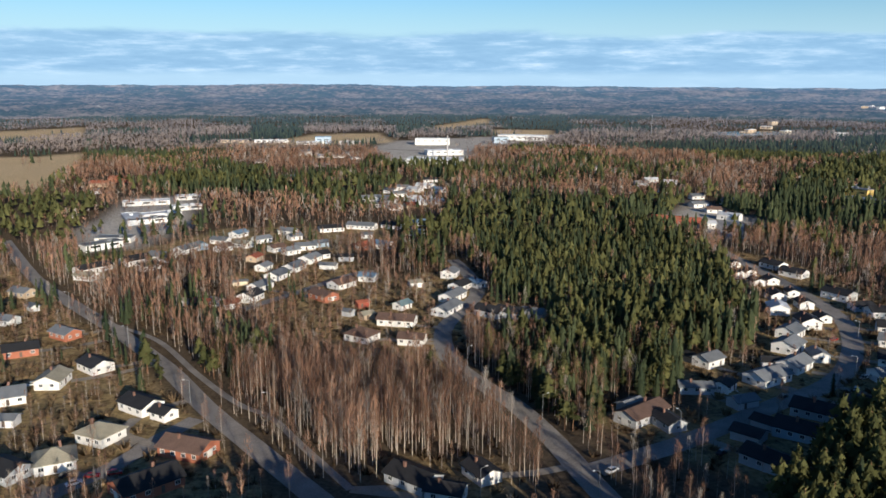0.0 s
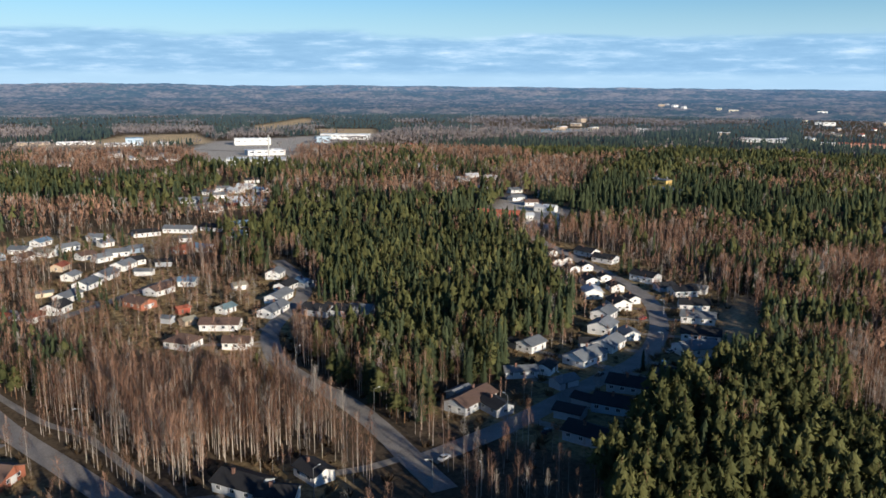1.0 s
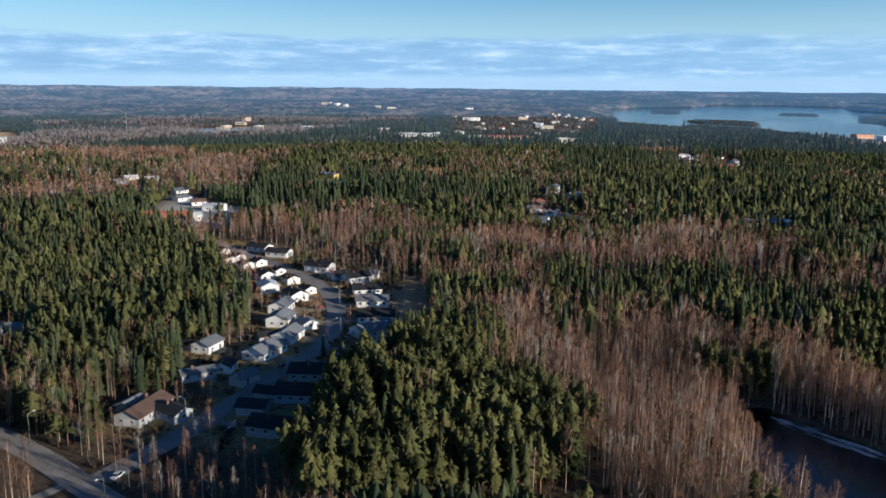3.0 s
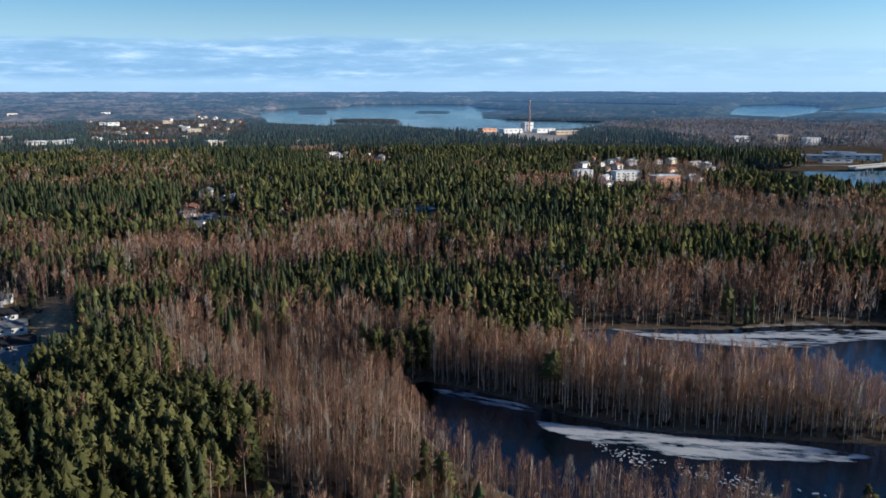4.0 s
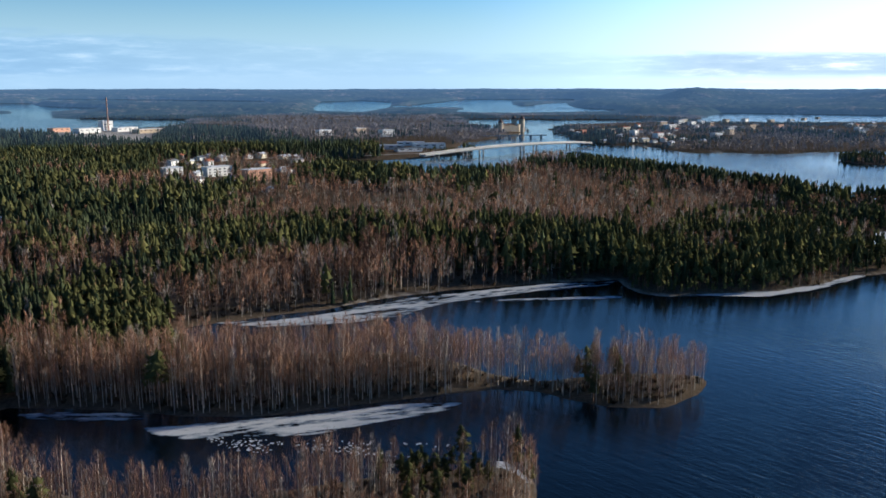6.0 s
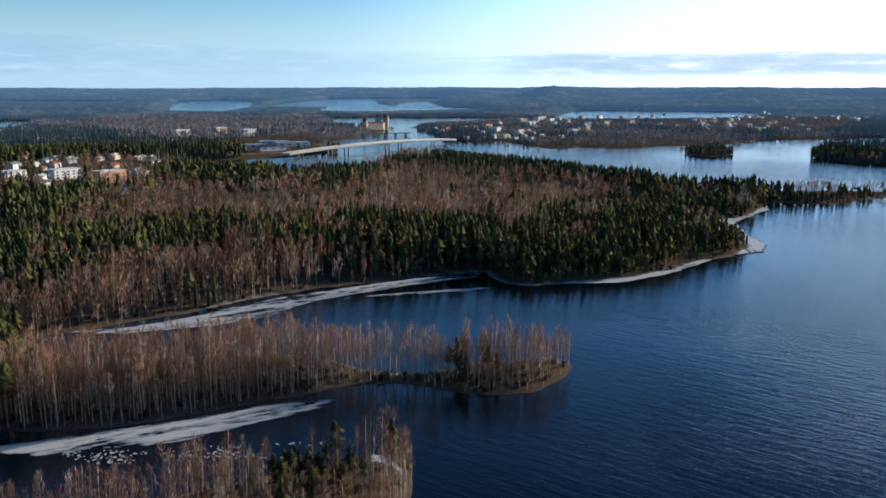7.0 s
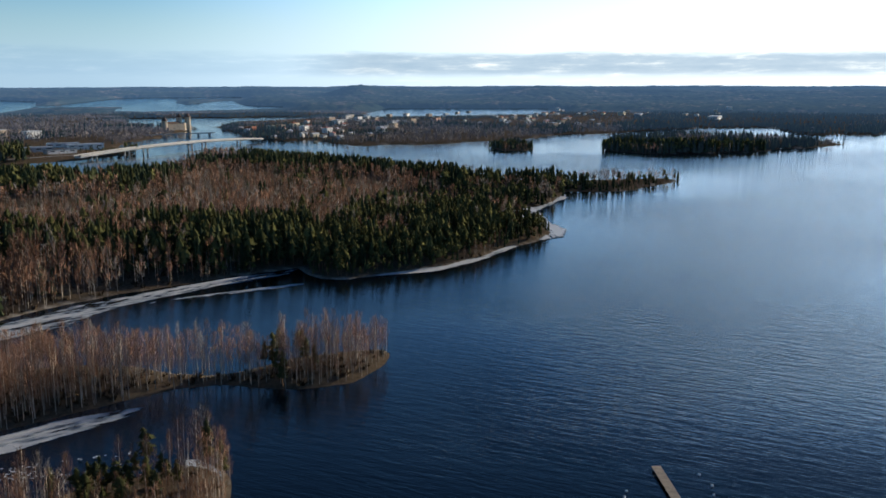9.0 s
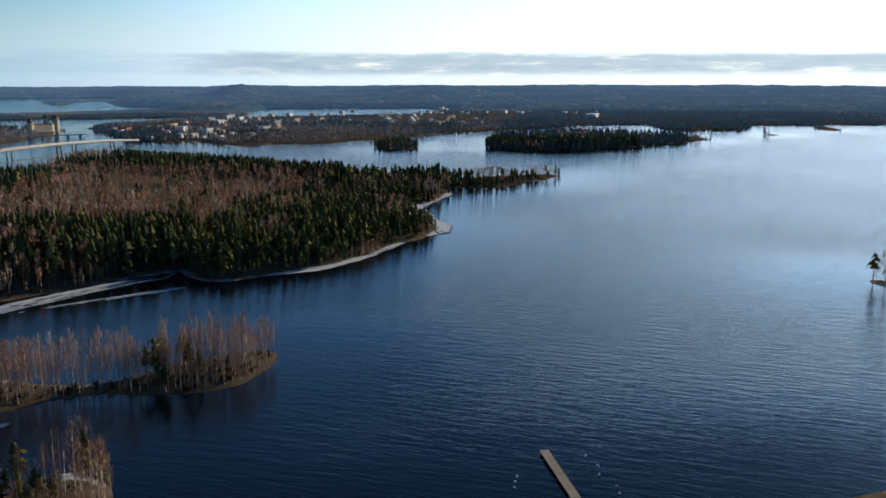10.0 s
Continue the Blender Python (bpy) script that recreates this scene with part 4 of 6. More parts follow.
def give_normals(me, normals):
    layer = me.attributes.new("custom_normal", "FLOAT_VECTOR", "POINT")
    layer.data.foreach_set("vector", np.asarray(normals, np.float32).ravel())
    me.polygons.foreach_set("use_smooth", np.ones(len(me.polygons), bool))
    me.update()


def shapes(kind, tier):
    if (kind, tier) not in SHAPES:
        rng = np.random.RandomState(100 + 10 * list(KINDS).index(kind) + tier)
        made = []
        for _ in range(7):
            (tv, tf), (cv, cf) = KINDS[kind][0](rng, tier)
            cf, cn = rounded(cv, cf)
            made.append(((tv, tf, stem_normals(tv)), (cv, cf, cn)))
        SHAPES[kind, tier] = made
    return SHAPES[kind, tier]


def wood(name, kind, tier, x, y, tall, label, rng, broad=1.0):
    """Many trees of a kind as one mesh. tall: each tree's height."""
    if not len(x):
        return
    h = land_height(x, y) - 0.1
    px, py, pz, k = placed(x, y, h)
    scale = tall / KINDS[kind][3] * k
    turn, pick = rng.rand(len(x)) * 6.283, rng.randint(0, 7, len(x))
    girth = rng.uniform(0.75, 1.4, len(x)) * broad
    V, F, M, D, T, base = [], [], [], [], [], 0
    shade = rng.rand(len(x))
    for n, ((tv, tf, tn), (cv, cf, cn)) in enumerate(shapes(kind, tier)):
        on = pick == n
        if not on.any():
            continue
        v = np.concatenate([tv, cv])
        f = np.concatenate([tf, cf + len(tv)])
        m = np.concatenate([np.zeros(len(tf), int), np.ones(len(cf), int)])
        c, s, sc, g = np.cos(turn[on])[:, None], np.sin(turn[on])[:, None], scale[on][:, None], girth[on][:, None]
        X = (v[:, 0] * c - v[:, 1] * s) * sc * g + px[on][:, None]
        Y = (v[:, 0] * s + v[:, 1] * c) * sc * g + py[on][:, None]
        Z = v[:, 2] * sc + pz[on][:, None]
        count = int(on.sum())
        d = np.concatenate([tn, cn])
        D.append(np.stack([d[:, 0] * c - d[:, 1] * s, d[:, 0] * s + d[:, 1] * c, np.broadcast_to(d[:, 2], X.shape)], -1).reshape(-1, 3))
        T.append(np.repeat(shade[on], len(v)))
        V.append(np.stack([X, Y, Z], -1).reshape(-1, 3))
        F.append((f[None] + (base + np.arange(count) * len(v))[:, None, None]).reshape(-1, 3))
        M.append(np.tile(m, count))
        base += count * len(v)
    me = mesh_from(name, np.concatenate(V), np.concatenate(F), [KINDS[kind][1], KINDS[kind][2]], np.concatenate(M))
    give_normals(me, np.concatenate(D))
    me.attributes.new("tone", "FLOAT", "POINT").data.foreach_set("value", np.concatenate(T).astype(np.float32))
    tagged(new(name, me), label, "trees", kind="stuff")


TREE_LABELS = {"birch": "tall bare birch with pale trunk and reddish twigs", "aspen": "bare aspen with pale grey branching crown", "spruce": "dark green spruce with drooping branches", "pine": "tall pine with olive green crown and reddish trunk"}
TREE_MESHES = {}


def tree(kind, x, y, tall, turn, pick):
    """One tree that can be told apart, with trunk and crown."""
    if (kind, pick) not in TREE_MESHES:
        (tv, tf, tn), (cv, cf, cn) = shapes(kind, 0)[pick]
        TREE_MESHES[kind, pick] = mesh_from("trunk", tv, tf, [KINDS[kind][1]]), mesh_from("crown", cv, cf, [KINDS[kind][2]])
        for me, n in zip(TREE_MESHES[kind, pick], (tn, cn)):
            give_normals(me, n)
    top = new(kind + "_tree")
    s = tall / KINDS[kind][3]
    top.matrix_world = pose(x, y, ground_at(x, y) - 0.1, 0, 0, turn) @ Matrix.Diagonal((s, s, s, 1))
    for name, me in zip(("trunk", "crown"), TREE_MESHES[kind, pick]):
        new(name, me).parent = top
    return tagged(top, TREE_LABELS[kind], "tree", group=kind + " trees of the wood")


HOUSE_SPOTS = [(1805, -20, 40.0)]
rng = np.random.RandomState(11)


def stand(x, y, rng):
    """What grows at each point: the kind (or '') and how tall it is."""
    n = len(x)
    hd = np.degrees(np.arctan2(x, y))
    r = np.hypot(x, y)
    a, b, c = fbm(x, y, 170.0, 3), fbm(x + 900, y - 400, 120.0, 3), fbm(x - 300, y + 700, 60.0, 2)
    far_big = fbm(x, y, 700.0, 3)
    conifer = np.clip((np.where(r > 900, far_big * 0.55 + a * 0.45, a) - 0.5) * 6 + 0.42 + np.clip((r - 1200) / 4000, 0, 0.25) + np.clip((hd - 30) / 80, -0.36, 0.2) + np.where((hd > 30) & (r < 1400), 0.06, 0) + np.where((hd > 38) & (hd < 62) & (r > 450), 0.2, 0), 0.04, 0.95)
    as_pine = np.clip((b - 0.5) * 5 + 0.45, 0.05, 0.95) * np.where((hd > 30) & (r > 330), 0.7, 0.8)
    dense = np.ones(n)
    high = np.full(n, 15.5) + (c - 0.5) * 6
    open_wood = (r < 300) & (hd < 62)
    conifer, dense = np.where(open_wood, 0.2, conifer), np.where(open_wood, 0.45, dense)
    dense = np.where((r < 212) & (hd < 62), 0.05, dense)
    bay = (r < 420) & (hd > 62)
    conifer, as_pine = np.where(bay, 0.03, conifer), np.where(bay, 1.0, as_pine)
    for ring, share, of_pine, thick, size in STANDS:
        on = signed(x, y, ring) + (fbm(x, y, 24.0, 2) - 0.5) * 14 > 0
        conifer = np.where(on, share, conifer)
        as_pine = np.where(on, of_pine, as_pine)
        dense = np.where(on, thick, dense)
        high = np.where(on, size + (c - 0.5) * 8, high)
    d = inland(x, y)
    # taller woods stand behind the bay, low wind-bent trees on the rocky rims of the cape
    high = np.where((r > 330) & (r < 620) & (hd > 80), high + 3.0, high)
    rim = (r > 380) & (r < 660) & (hd > 88) & (hd < 125)
    high = np.where(rim, high * np.clip(0.42 + d / 32, 0.42, 1.0), high)
    # beyond the town only low growth stands before open water
    low_shore = (r > 1450) & (d > 0) & (inland(x * 1.09, y * 1.09) < 0)
    high = np.where(low_shore, high * 0.3, high)
    dense = dense * np.clip((fbm(x + 50, y + 90, 34.0, 2) - 0.3) * 5, 0.5, 1)
    for ring in HOMES:
        on = signed(x, y, ring) > -1
        dense = np.where(on, np.where(r < 330, 0.26, 0.5), dense)
        conifer, as_pine = np.where(on, np.where(r < 330, 0.12, 0.24), conifer), np.where(on, 0.15, as_pine)
        high = np.where(on, 7 + 8 * c, high)
    on = signed(x, y, VERGE) > 0
    dense, conifer, high = np.where(on, 0.9, dense), np.where(on, 0.05, conifer), np.where(on, 13, high)
    for ring in FIELDS + YARDS:
        dense = np.where(signed(x, y, ring) > -2, 0.32 if ring is HALLS_LEFT else 0.012, dense)
    # trees added below the view, kept out of sight, to cast shade beyond
    under = (r < np.where((hd > 8) & (hd < 46), 182, np.where(hd > -17, 166, 152))) & (r > 100) & (hd > -32) & (hd < 62)
    dense, conifer, high = np.where(under, 1.0, dense), np.where(under, 0.8, conifer), np.where(under, np.where(hd > 22, np.clip(110 - 0.55 * r, 15, 23), np.clip(103 - 0.55 * r, 8, 23)), high)
    dense = np.where((d < np.where(r > 800, -1.5, 0.35)) | ((r < 165) & ~under) | ((r < 240) & (hd > 99)), 0, dense)
    for line, width, *_ in ROADS:
        dense = np.where(along(x, y, line) < width / 2 + 1.6, 0, dense)
    for hx, hy, hr in HOUSE_SPOTS:
        dense = np.where((x - hx) ** 2 + (y - hy) ** 2 < hr * hr, 0, dense)
        gap = math.hypot(hx, hy)
        if gap < 2600:
            fx, fy = hx - hx / gap * (hr + 4), hy - hy / gap * (hr + 4)
            dense = np.where((x - fx) ** 2 + (y - fy) ** 2 < (hr + 3) ** 2, dense * (0.3 if gap < 700 else 0.7), dense)
    # thinned belts on the verges of the open roads
    for line, belt in ((R1, 8), (R2, 26), (R4, 8)):
        for step in range(4, belt, 4):
            dense = np.where(along(x + x / r * step, y + y / r * step, line) < 5, dense * np.where(line is R2, 0.4, 0.55), dense)
    keep = rng.rand(n) < dense
    # the kinds grow in clumps
    clump = np.clip((fbm(x - 777, y + 333, np.where(r < 900, 34.0, 80.0), 2) - 0.5) * 2.4 + 0.5, 0, 1)
    # extra pale aspens past 520 m stand in for haze and side light
    needle, is_pine, grey = clump * 0.62 + rng.rand(n) * 0.38 < conifer, rng.rand(n) < as_pine, rng.rand(n) < np.where((r > 520) & (hd > 80) & (hd < 120), 0.26, 0.14)
    kind = np.where(needle, np.where(is_pine, "pine", "spruce"), np.where(grey, "aspen", "birch"))
    kind = np.where(keep, kind, "")
    return kind, high * np.where(r < 900, rng.uniform(0.6, 1.2, n), rng.uniform(0.8, 1.08, n))


def spots(r0, r1, step, rng, h0=-33, h1=150):
    """Jittered points of the plan between two distances, inside the headings."""
    g = np.arange(-r1, r1, step)
    x, y = np.meshgrid(g, g)
    x, y = (x + rng.uniform(-0.48, 0.48, x.shape) * step).ravel(), (y + rng.uniform(-0.48, 0.48, y.shape) * step).ravel()
    r, hd = np.hypot(x, y), np.degrees(np.arctan2(x, y))
    on = (r >= r0) & (r < r1) & (hd > h0) & (hd < h1)
    return x[on], y[on]


# ---- houses ----
def gable(L, W, h, rise):
    """Walls with gables."""
    bm = bmesh.new()
    a, b = L / 2, W / 2
    v = [bm.verts.new(p) for p in ((-a, -b, -0.6), (a, -b, -0.6), (a, b, -0.6), (-a, b, -0.6), (-a, -b, h), (a, -b, h), (a, b, h), (-a, b, h), (-a, 0, h + rise), (a, 0, h + rise))]
    for f in ((0, 1, 5, 4), (2, 3, 7, 6), (1, 2, 6, 9, 5), (3, 0, 4, 8, 7), (3, 2, 1, 0), (4, 5, 9, 8), (6, 7, 8, 9)):
        bm.faces.new([v[i] for i in f])
    return bm


def gable_roof(L, W, h, rise, over=0.6, thick=0.28):
    bm = bmesh.new()
    a, b = L / 2 + over, W / 2 + over
    slope = rise / (W / 2)
    e = h - over * slope
    for s in (-1, 1):
        p = [(-a, s * b, e), (a, s * b, e), (a, 0, h + rise), (-a, 0, h + rise)]
        lo = [bm.verts.new((x, y, z + 0.02)) for x, y, z in p]
        up = [bm.verts.new((x, y, z + thick)) for x, y, z in p]
        for f in ([*up], lo[::-1], (lo[0], lo[1], up[1], up[0]), (lo[1], lo[2], up[2], up[1]), (lo[3], lo[0], up[0], up[3])):
            bm.faces.new(f)
    bmesh.ops.recalc_face_normals(bm, faces=bm.faces)
    return bm


def hip_roof(L, W, h, rise, over=0.6, thick=0.25):
    bm = bmesh.new()
    a, b = L / 2 + over, W / 2 + over
    k = max(0.3, L / 2 - W / 2)
    lo = [bm.verts.new((x, y, h - 0.15)) for x, y in ((-a, -b), (a, -b), (a, b), (-a, b))]
    up = [bm.verts.new((v.co.x, v.co.y, h - 0.15 + thick)) for v in lo]
    r = [bm.verts.new((-k, 0, h + rise)), bm.verts.new((k, 0, h + rise))]
    for f in ((up[0], up[1], r[1], r[0]), (up[1], up[2], r[1]), (up[2], up[3], r[0], r[1]), (up[3], up[0], r[0]), lo[::-1]):
        bm.faces.new(f)
    for i in range(4):
        bm.faces.new((lo[i], lo[(i + 1) % 4], up[(i + 1) % 4], up[i]))
    return bm


def shared(name, builder, mats):
    bm = builder()
    me = bpy.data.meshes.new(name)
    bm.to_mesh(me), bm.free()
    me.materials.append(mats)
    return me


def box_bm(*args):
    bm = bmesh.new()
    box(bm, *args)
    return bm


def window_frame():
    bm = bmesh.new()
    for z in (-0.62, 0.62):
        box(bm, 0, 0.03, z, 1.5, 0.1, 0.14)
    for x in (-0.72, 0.0, 0.72):
        box(bm, x, 0.03, 0, 0.12 if x else 0.07, 0.1, 1.24)
    return bm


FRAME_MESH = shared("window", window_frame, TRIM)
PANE_MESH = shared("pane", lambda: box_bm(0, 0.015, 0, 1.4, 0.03, 1.2), GLASS)
DOOR_MESH = shared("door", lambda: box_bm(0, 0.04, 1.05, 1.0, 0.08, 2.1), worn("painted_door", (0.12, 0.09, 0.07), 3.0, 0.5, 0.2))
CAR_DOOR_MESH = shared("garage_door", lambda: box_bm(0, 0.04, 1.1, 2.5, 0.08, 2.2), worn("pale_garage_door", (0.62, 0.60, 0.56), 3.0, 0.5, 0.08))


def chimney_bm():
    bm = bmesh.new()
    box(bm, 0, 0, 0, 0.75, 0.6, 2.0)
    box(bm, 0, 0, 1.04, 0.95, 0.8, 0.12)
    return bm


CHIMNEY_MESH = shared("chimney", chimney_bm, worn("chimney_brick", (0.20, 0.11, 0.08), 4.0, 0.5, 0.2))


def fixed(name, me, parent, m):
    ob = new(name, me)
    ob.parent, ob.matrix_basis = parent, m
    return ob


def window(parent, m, size=1.0):
    w = fixed("window", FRAME_MESH, parent, m @ Matrix.Diagonal((size, 1, size, 1)))
    fixed("pane", PANE_MESH, w, Matrix())


ROOF_WORDS = {"black": "black felt", "grey": "grey tiled", "beige": "pale lichened tile", "brown": "brown tiled", "red": "red tiled", "teal": "weathered green", "white": "pale sheet-metal", "blue": "blue-grey sheet-metal"}
WALL_WORDS = {"white": "white boarded", "cream": "cream boarded", "brick": "red brick", "red": "red boarded", "grey": "grey boarded", "tan": "tan rendered", "blue": "pale blue boarded", "yellow": "yellow rendered", "pink": "salmon rendered"}


def house(x, y, yaw, L, W, h, roof, wall, kind):
    """n: garden house; h: with a hipped roof; s: shed; f: far off, with fewer parts."""
    gx, gy, gz, k = [float(v) for v in placed(x, y, ground_at(x, y) + 0.25)]
    HOUSE_SPOTS.append((x, y, 0.5 * math.hypot(L, W) + 1.5))
    top = new("shed" if kind == "s" else "house")
    top.matrix_world = pose(gx, gy, gz, 0, 0, yaw) @ Matrix.Diagonal((k, k, k, 1))
    rise = W / 2 * (0.55 if kind == "h" else 0.42)
    words = f"{'small shed' if kind == 's' else 'house'} with {ROOF_WORDS[roof]} {'hipped ' if kind == 'h' else ''}roof and {WALL_WORDS[wall]} walls"
    tagged(top, words, "shed" if kind == "s" else "house", group="houses of the village")
    if kind == "h":
        bm = bmesh.new()
        box(bm, 0, 0, (h - 0.6) / 2, L, W, h + 0.6)
        part("wall", bm, WALLS[wall], top)
        part("roof", hip_roof(L, W, h, rise), ROOFS[roof], top)
    else:
        part("wall", gable(L, W, h, rise), WALLS[wall], top)
        part("roof", gable_roof(L, W, h, rise), ROOFS[roof], top)
    if kind == "s":
        fixed("door", DOOR_MESH, top, pose(-L * 0.15, -W / 2, 0, 0, 0, 180))
        return top
    fixed("chimney", CHIMNEY_MESH, top, pose(L * 0.16, W * 0.12, h + rise + 0.15))
    for s in (-1, 1):
        n = 2 if kind == "f" else max(2, int(L / 3.6))
        for i in range(n):
            at = (i + 0.5) / n * L - L / 2
            if kind == "f":
                fixed("window", PANE_MESH, top, pose(at, s * W / 2, 1.6, 0, 0, 180 if s < 0 else 0) @ Matrix.Diagonal((1, 2.2, 1, 1)))
            elif s < 0 and i == n // 2:
                fixed("door", DOOR_MESH, top, pose(at, s * W / 2, 0, 0, 0, 180))
            else:
                window(top, pose(at, s * W / 2, 1.6, 0, 0, 180 if s < 0 else 0))
        if kind != "f":
            for off in (-W * 0.22, W * 0.22) if W > 7.5 else (0,):
                window(top, pose(s * L / 2, off, 1.6, 0, 0, -90 * s), 0.9)
    if kind == "n" and W >= 9:
        fixed("garage_door", CAR_DOOR_MESH, top, pose(-L / 2, 0, 0, 0, 0, 90))
    return top


def block(x, y, yaw, L, W, h, roof, wall, kind):
    """A flat-roofed hall or block of flats, with its rows of windows."""
    gx, gy, gz, k = [float(v) for v in placed(x, y, ground_at(x, y) + 0.2)]
    HOUSE_SPOTS.append((x, y, 0.5 * max(L, W) + 3))
    top = new(kind if kind == "apartment_block" else "industrial_hall")
    top.matrix_world = pose(gx, gy, gz, 0, 0, yaw) @ Matrix.Diagonal((k, k, k, 1))
    word = "block of flats" if kind == "apartment_block" else "low industrial hall"
    tagged(top, f"{WALL_WORDS[wall].replace(' boarded', '')} {word} with a flat {ROOF_WORDS[roof].split()[0]} roof", "building", group="buildings of the town")
    part("wall", box_bm(0, 0, (h - 1) / 2, L, W, h + 1), WALLS[wall], top)
    bm = bmesh.new()
    box(bm, 0, 0, h + 0.12, L + 0.6, W + 0.6, 0.24)
    for s in (-1, 1):
        box(bm, 0, s * (W / 2 + 0.2), h + 0.4, L + 0.6, 0.2, 0.4)
        box(bm, s * (L / 2 + 0.2), 0, h + 0.4, 0.2, W + 0.2, 0.4)
    box(bm, L * 0.2, 0, h + 0.9, 3.5, 2.6, 1.4)
    part("roof", bm, ROOFS[roof], top)
    if kind == "apartment_block":
        for floor in range(int(h / 3.0)):
            n = int(L / 5.6)
            for i in range(n):
                for s in (-1, 1):
                    fixed("window", PANE_MESH, top, pose((i + 0.5) / n * L - L / 2, s * (W / 2 + 0.01), 1.7 + floor * 3.0, 0, 0, 180 if s < 0 else 0) @ Matrix.Diagonal((1.7, 2.2, 1.15, 1)))
    else:
        n = max(2, int(L / 11))
        for i in range(n):
            for s in (-1, 1):
                at = (i + 0.5) / n * L - L / 2
                fixed("window", PANE_MESH, top, pose(at, s * (W / 2 + 0.01), h * 0.66, 0, 0, 180 if s < 0 else 0) @ Matrix.Diagonal((4.5, 2.2, 1.1, 1)))
        fixed("roller_door", CAR_DOOR_MESH, top, pose(-L / 2, 0, 0, 0, 0, 90) @ Matrix.Diagonal((1.6, 1, 1.7, 1)))
    return top


house(-172, 322, 28, 13, 9, 2.9, "black", "brick", "n")
house(-164, 345, 147, 12, 8, 2.9, "grey", "brick", "n")
house(-134, 304, 140, 12, 9, 3, "black", "white", "n")
house(-143, 288, 93, 12, 9, 3, "beige", "white", "n")
house(-153, 271, 27, 15, 10, 3, "grey", "white", "n")
house(-102, 264, 145, 13, 9, 3, "black", "white", "n")
house(-92, 257, 149, 7, 6, 2.6, "black", "white", "n")
house(-106, 240, 155, 11, 10, 3, "beige", "white", "h")
house(-112, 222, 26, 11, 10, 3, "beige", "white", "h")
house(-140, 251, 0, 5, 5, 2.6, "grey", "white", "s")
house(-76, 231, 159, 15, 10, 2.9, "brown", "brick", "n")
house(-81, 209, 45, 17, 11, 2.9, "black", "brick", "n")
house(-199, 364, 161, 9, 7, 2.9, "grey", "white", "n")
house(-218, 416, 155, 12, 8, 2.9, "grey", "tan", "n")
house(-123, 216, 153, 12, 9, 2.9, "black", "grey", "n")
house(-199, 388, 136, 6, 4, 2.4, "grey", "white", "s")
house(-8, 212, 141, 14, 9, 2.9, "black", "grey", "n")
house(1, 204, 162, 10, 7, 2.9, "black", "white", "n")
house(11, 216, 121, 10, 7, 2.8, "black", "white", "n")
house(-35, 344, 149, 12, 10, 2.9, "brown", "white", "h")
house(-13, 339, 166, 11, 8, 2.9, "brown", "white", "n")
house(-21, 367, 168, 17, 9, 2.9, "brown", "white", "n")
house(-36, 376, 38, 6, 5, 2.4, "beige", "tan", "s")
house(-40, 396, 31, 6, 4, 2.4, "red", "red", "s")
house(-45, 381, 153, 5, 4, 2.4, "grey", "grey", "s")
house(-20, 393, 53, 8, 6, 2.6, "teal", "white", "n")
house(2, 387, 63, 18, 8, 2.9, "grey", "white", "n")
house(5, 411, 62, 16, 8, 2.9, "grey", "white", "n")
house(9, 432, 59, 12, 8, 2.9, "black", "white", "n")
house(4, 459, 70, 10, 8, 3.4, "grey", "white", "n")
house(-15, 437, 23, 7, 5, 2.6, "beige", "white", "s")
house(-55, 436, 55, 14, 9, 2.9, "brown", "white", "n")
house(-61, 410, 135, 14, 9, 2.9, "brown", "brick", "n")
house(-42, 451, 165, 9, 7, 2.9, "blue", "white", "n")
house(-60, 502, 1, 9, 6, 2.8, "black", "grey", "n")
house(-68, 480, 168, 10, 5, 2.6, "grey", "white", "s")
house(-94, 457, 72, 14, 9, 2.9, "grey", "white", "n")
house(-88, 477, 72, 14, 9, 2.9, "grey", "white", "n")
house(-82, 499, 66, 13, 9, 2.9, "grey", "white", "n")
house(-78, 509, 39, 12, 8, 2.9, "black", "white", "n")
house(-98, 431, 68, 14, 8, 2.9, "grey", "white", "n")
house(-98, 408, 72, 12, 9, 3.2, "black", "white", "n")
house(-105, 394, 43, 8, 6, 2.7, "red", "white", "n")
house(-119, 396, 167, 8, 6, 2.7, "red", "brick", "n")
house(-113, 399, 148, 6, 5, 2.5, "grey", "white", "s")
house(-130, 399, 162, 5, 4, 2.4, "beige", "white", "s")
house(-204, 470, 55, 20, 9, 3.2, "black", "white", "n")
house(-200, 452, 161, 12, 8, 2.6, "beige", "white", "n")
house(-187, 491, 54, 16, 10, 3.2, "black", "white", "n")
house(-174, 476, 53, 12, 8, 2.8, "black", "white", "n")
house(-174, 501, 161, 15, 10, 3.2, "grey", "white", "n")
house(-166, 525, 65, 15, 9, 3, "grey", "white", "n")
house(-160, 536, 122, 9, 8, 3, "teal", "blue", "n")
house(-152, 556, 161, 12, 8, 2.9, "grey", "white", "n")
house(-146, 581, 66, 12, 8, 2.9, "blue", "white", "n")
house(-134, 544, 153, 12, 8, 2.9, "beige", "white", "n")
house(-125, 560, 44, 12, 8, 2.9, "grey", "white", "n")
house(-144, 531, 67, 11, 8, 2.9, "brown", "white", "n")
house(-117, 502, 77, 10, 7, 2.8, "red", "tan", "n")
house(-106, 477, 71, 9, 7, 2.8, "grey", "white", "n")
house(-111, 440, 19, 8, 3, 2.2, "grey", "cream", "s")
house(-112, 592, 155, 14, 8, 2.9, "grey", "white", "n")
house(-104, 570, 39, 9, 7, 2.8, "grey", "white", "n")
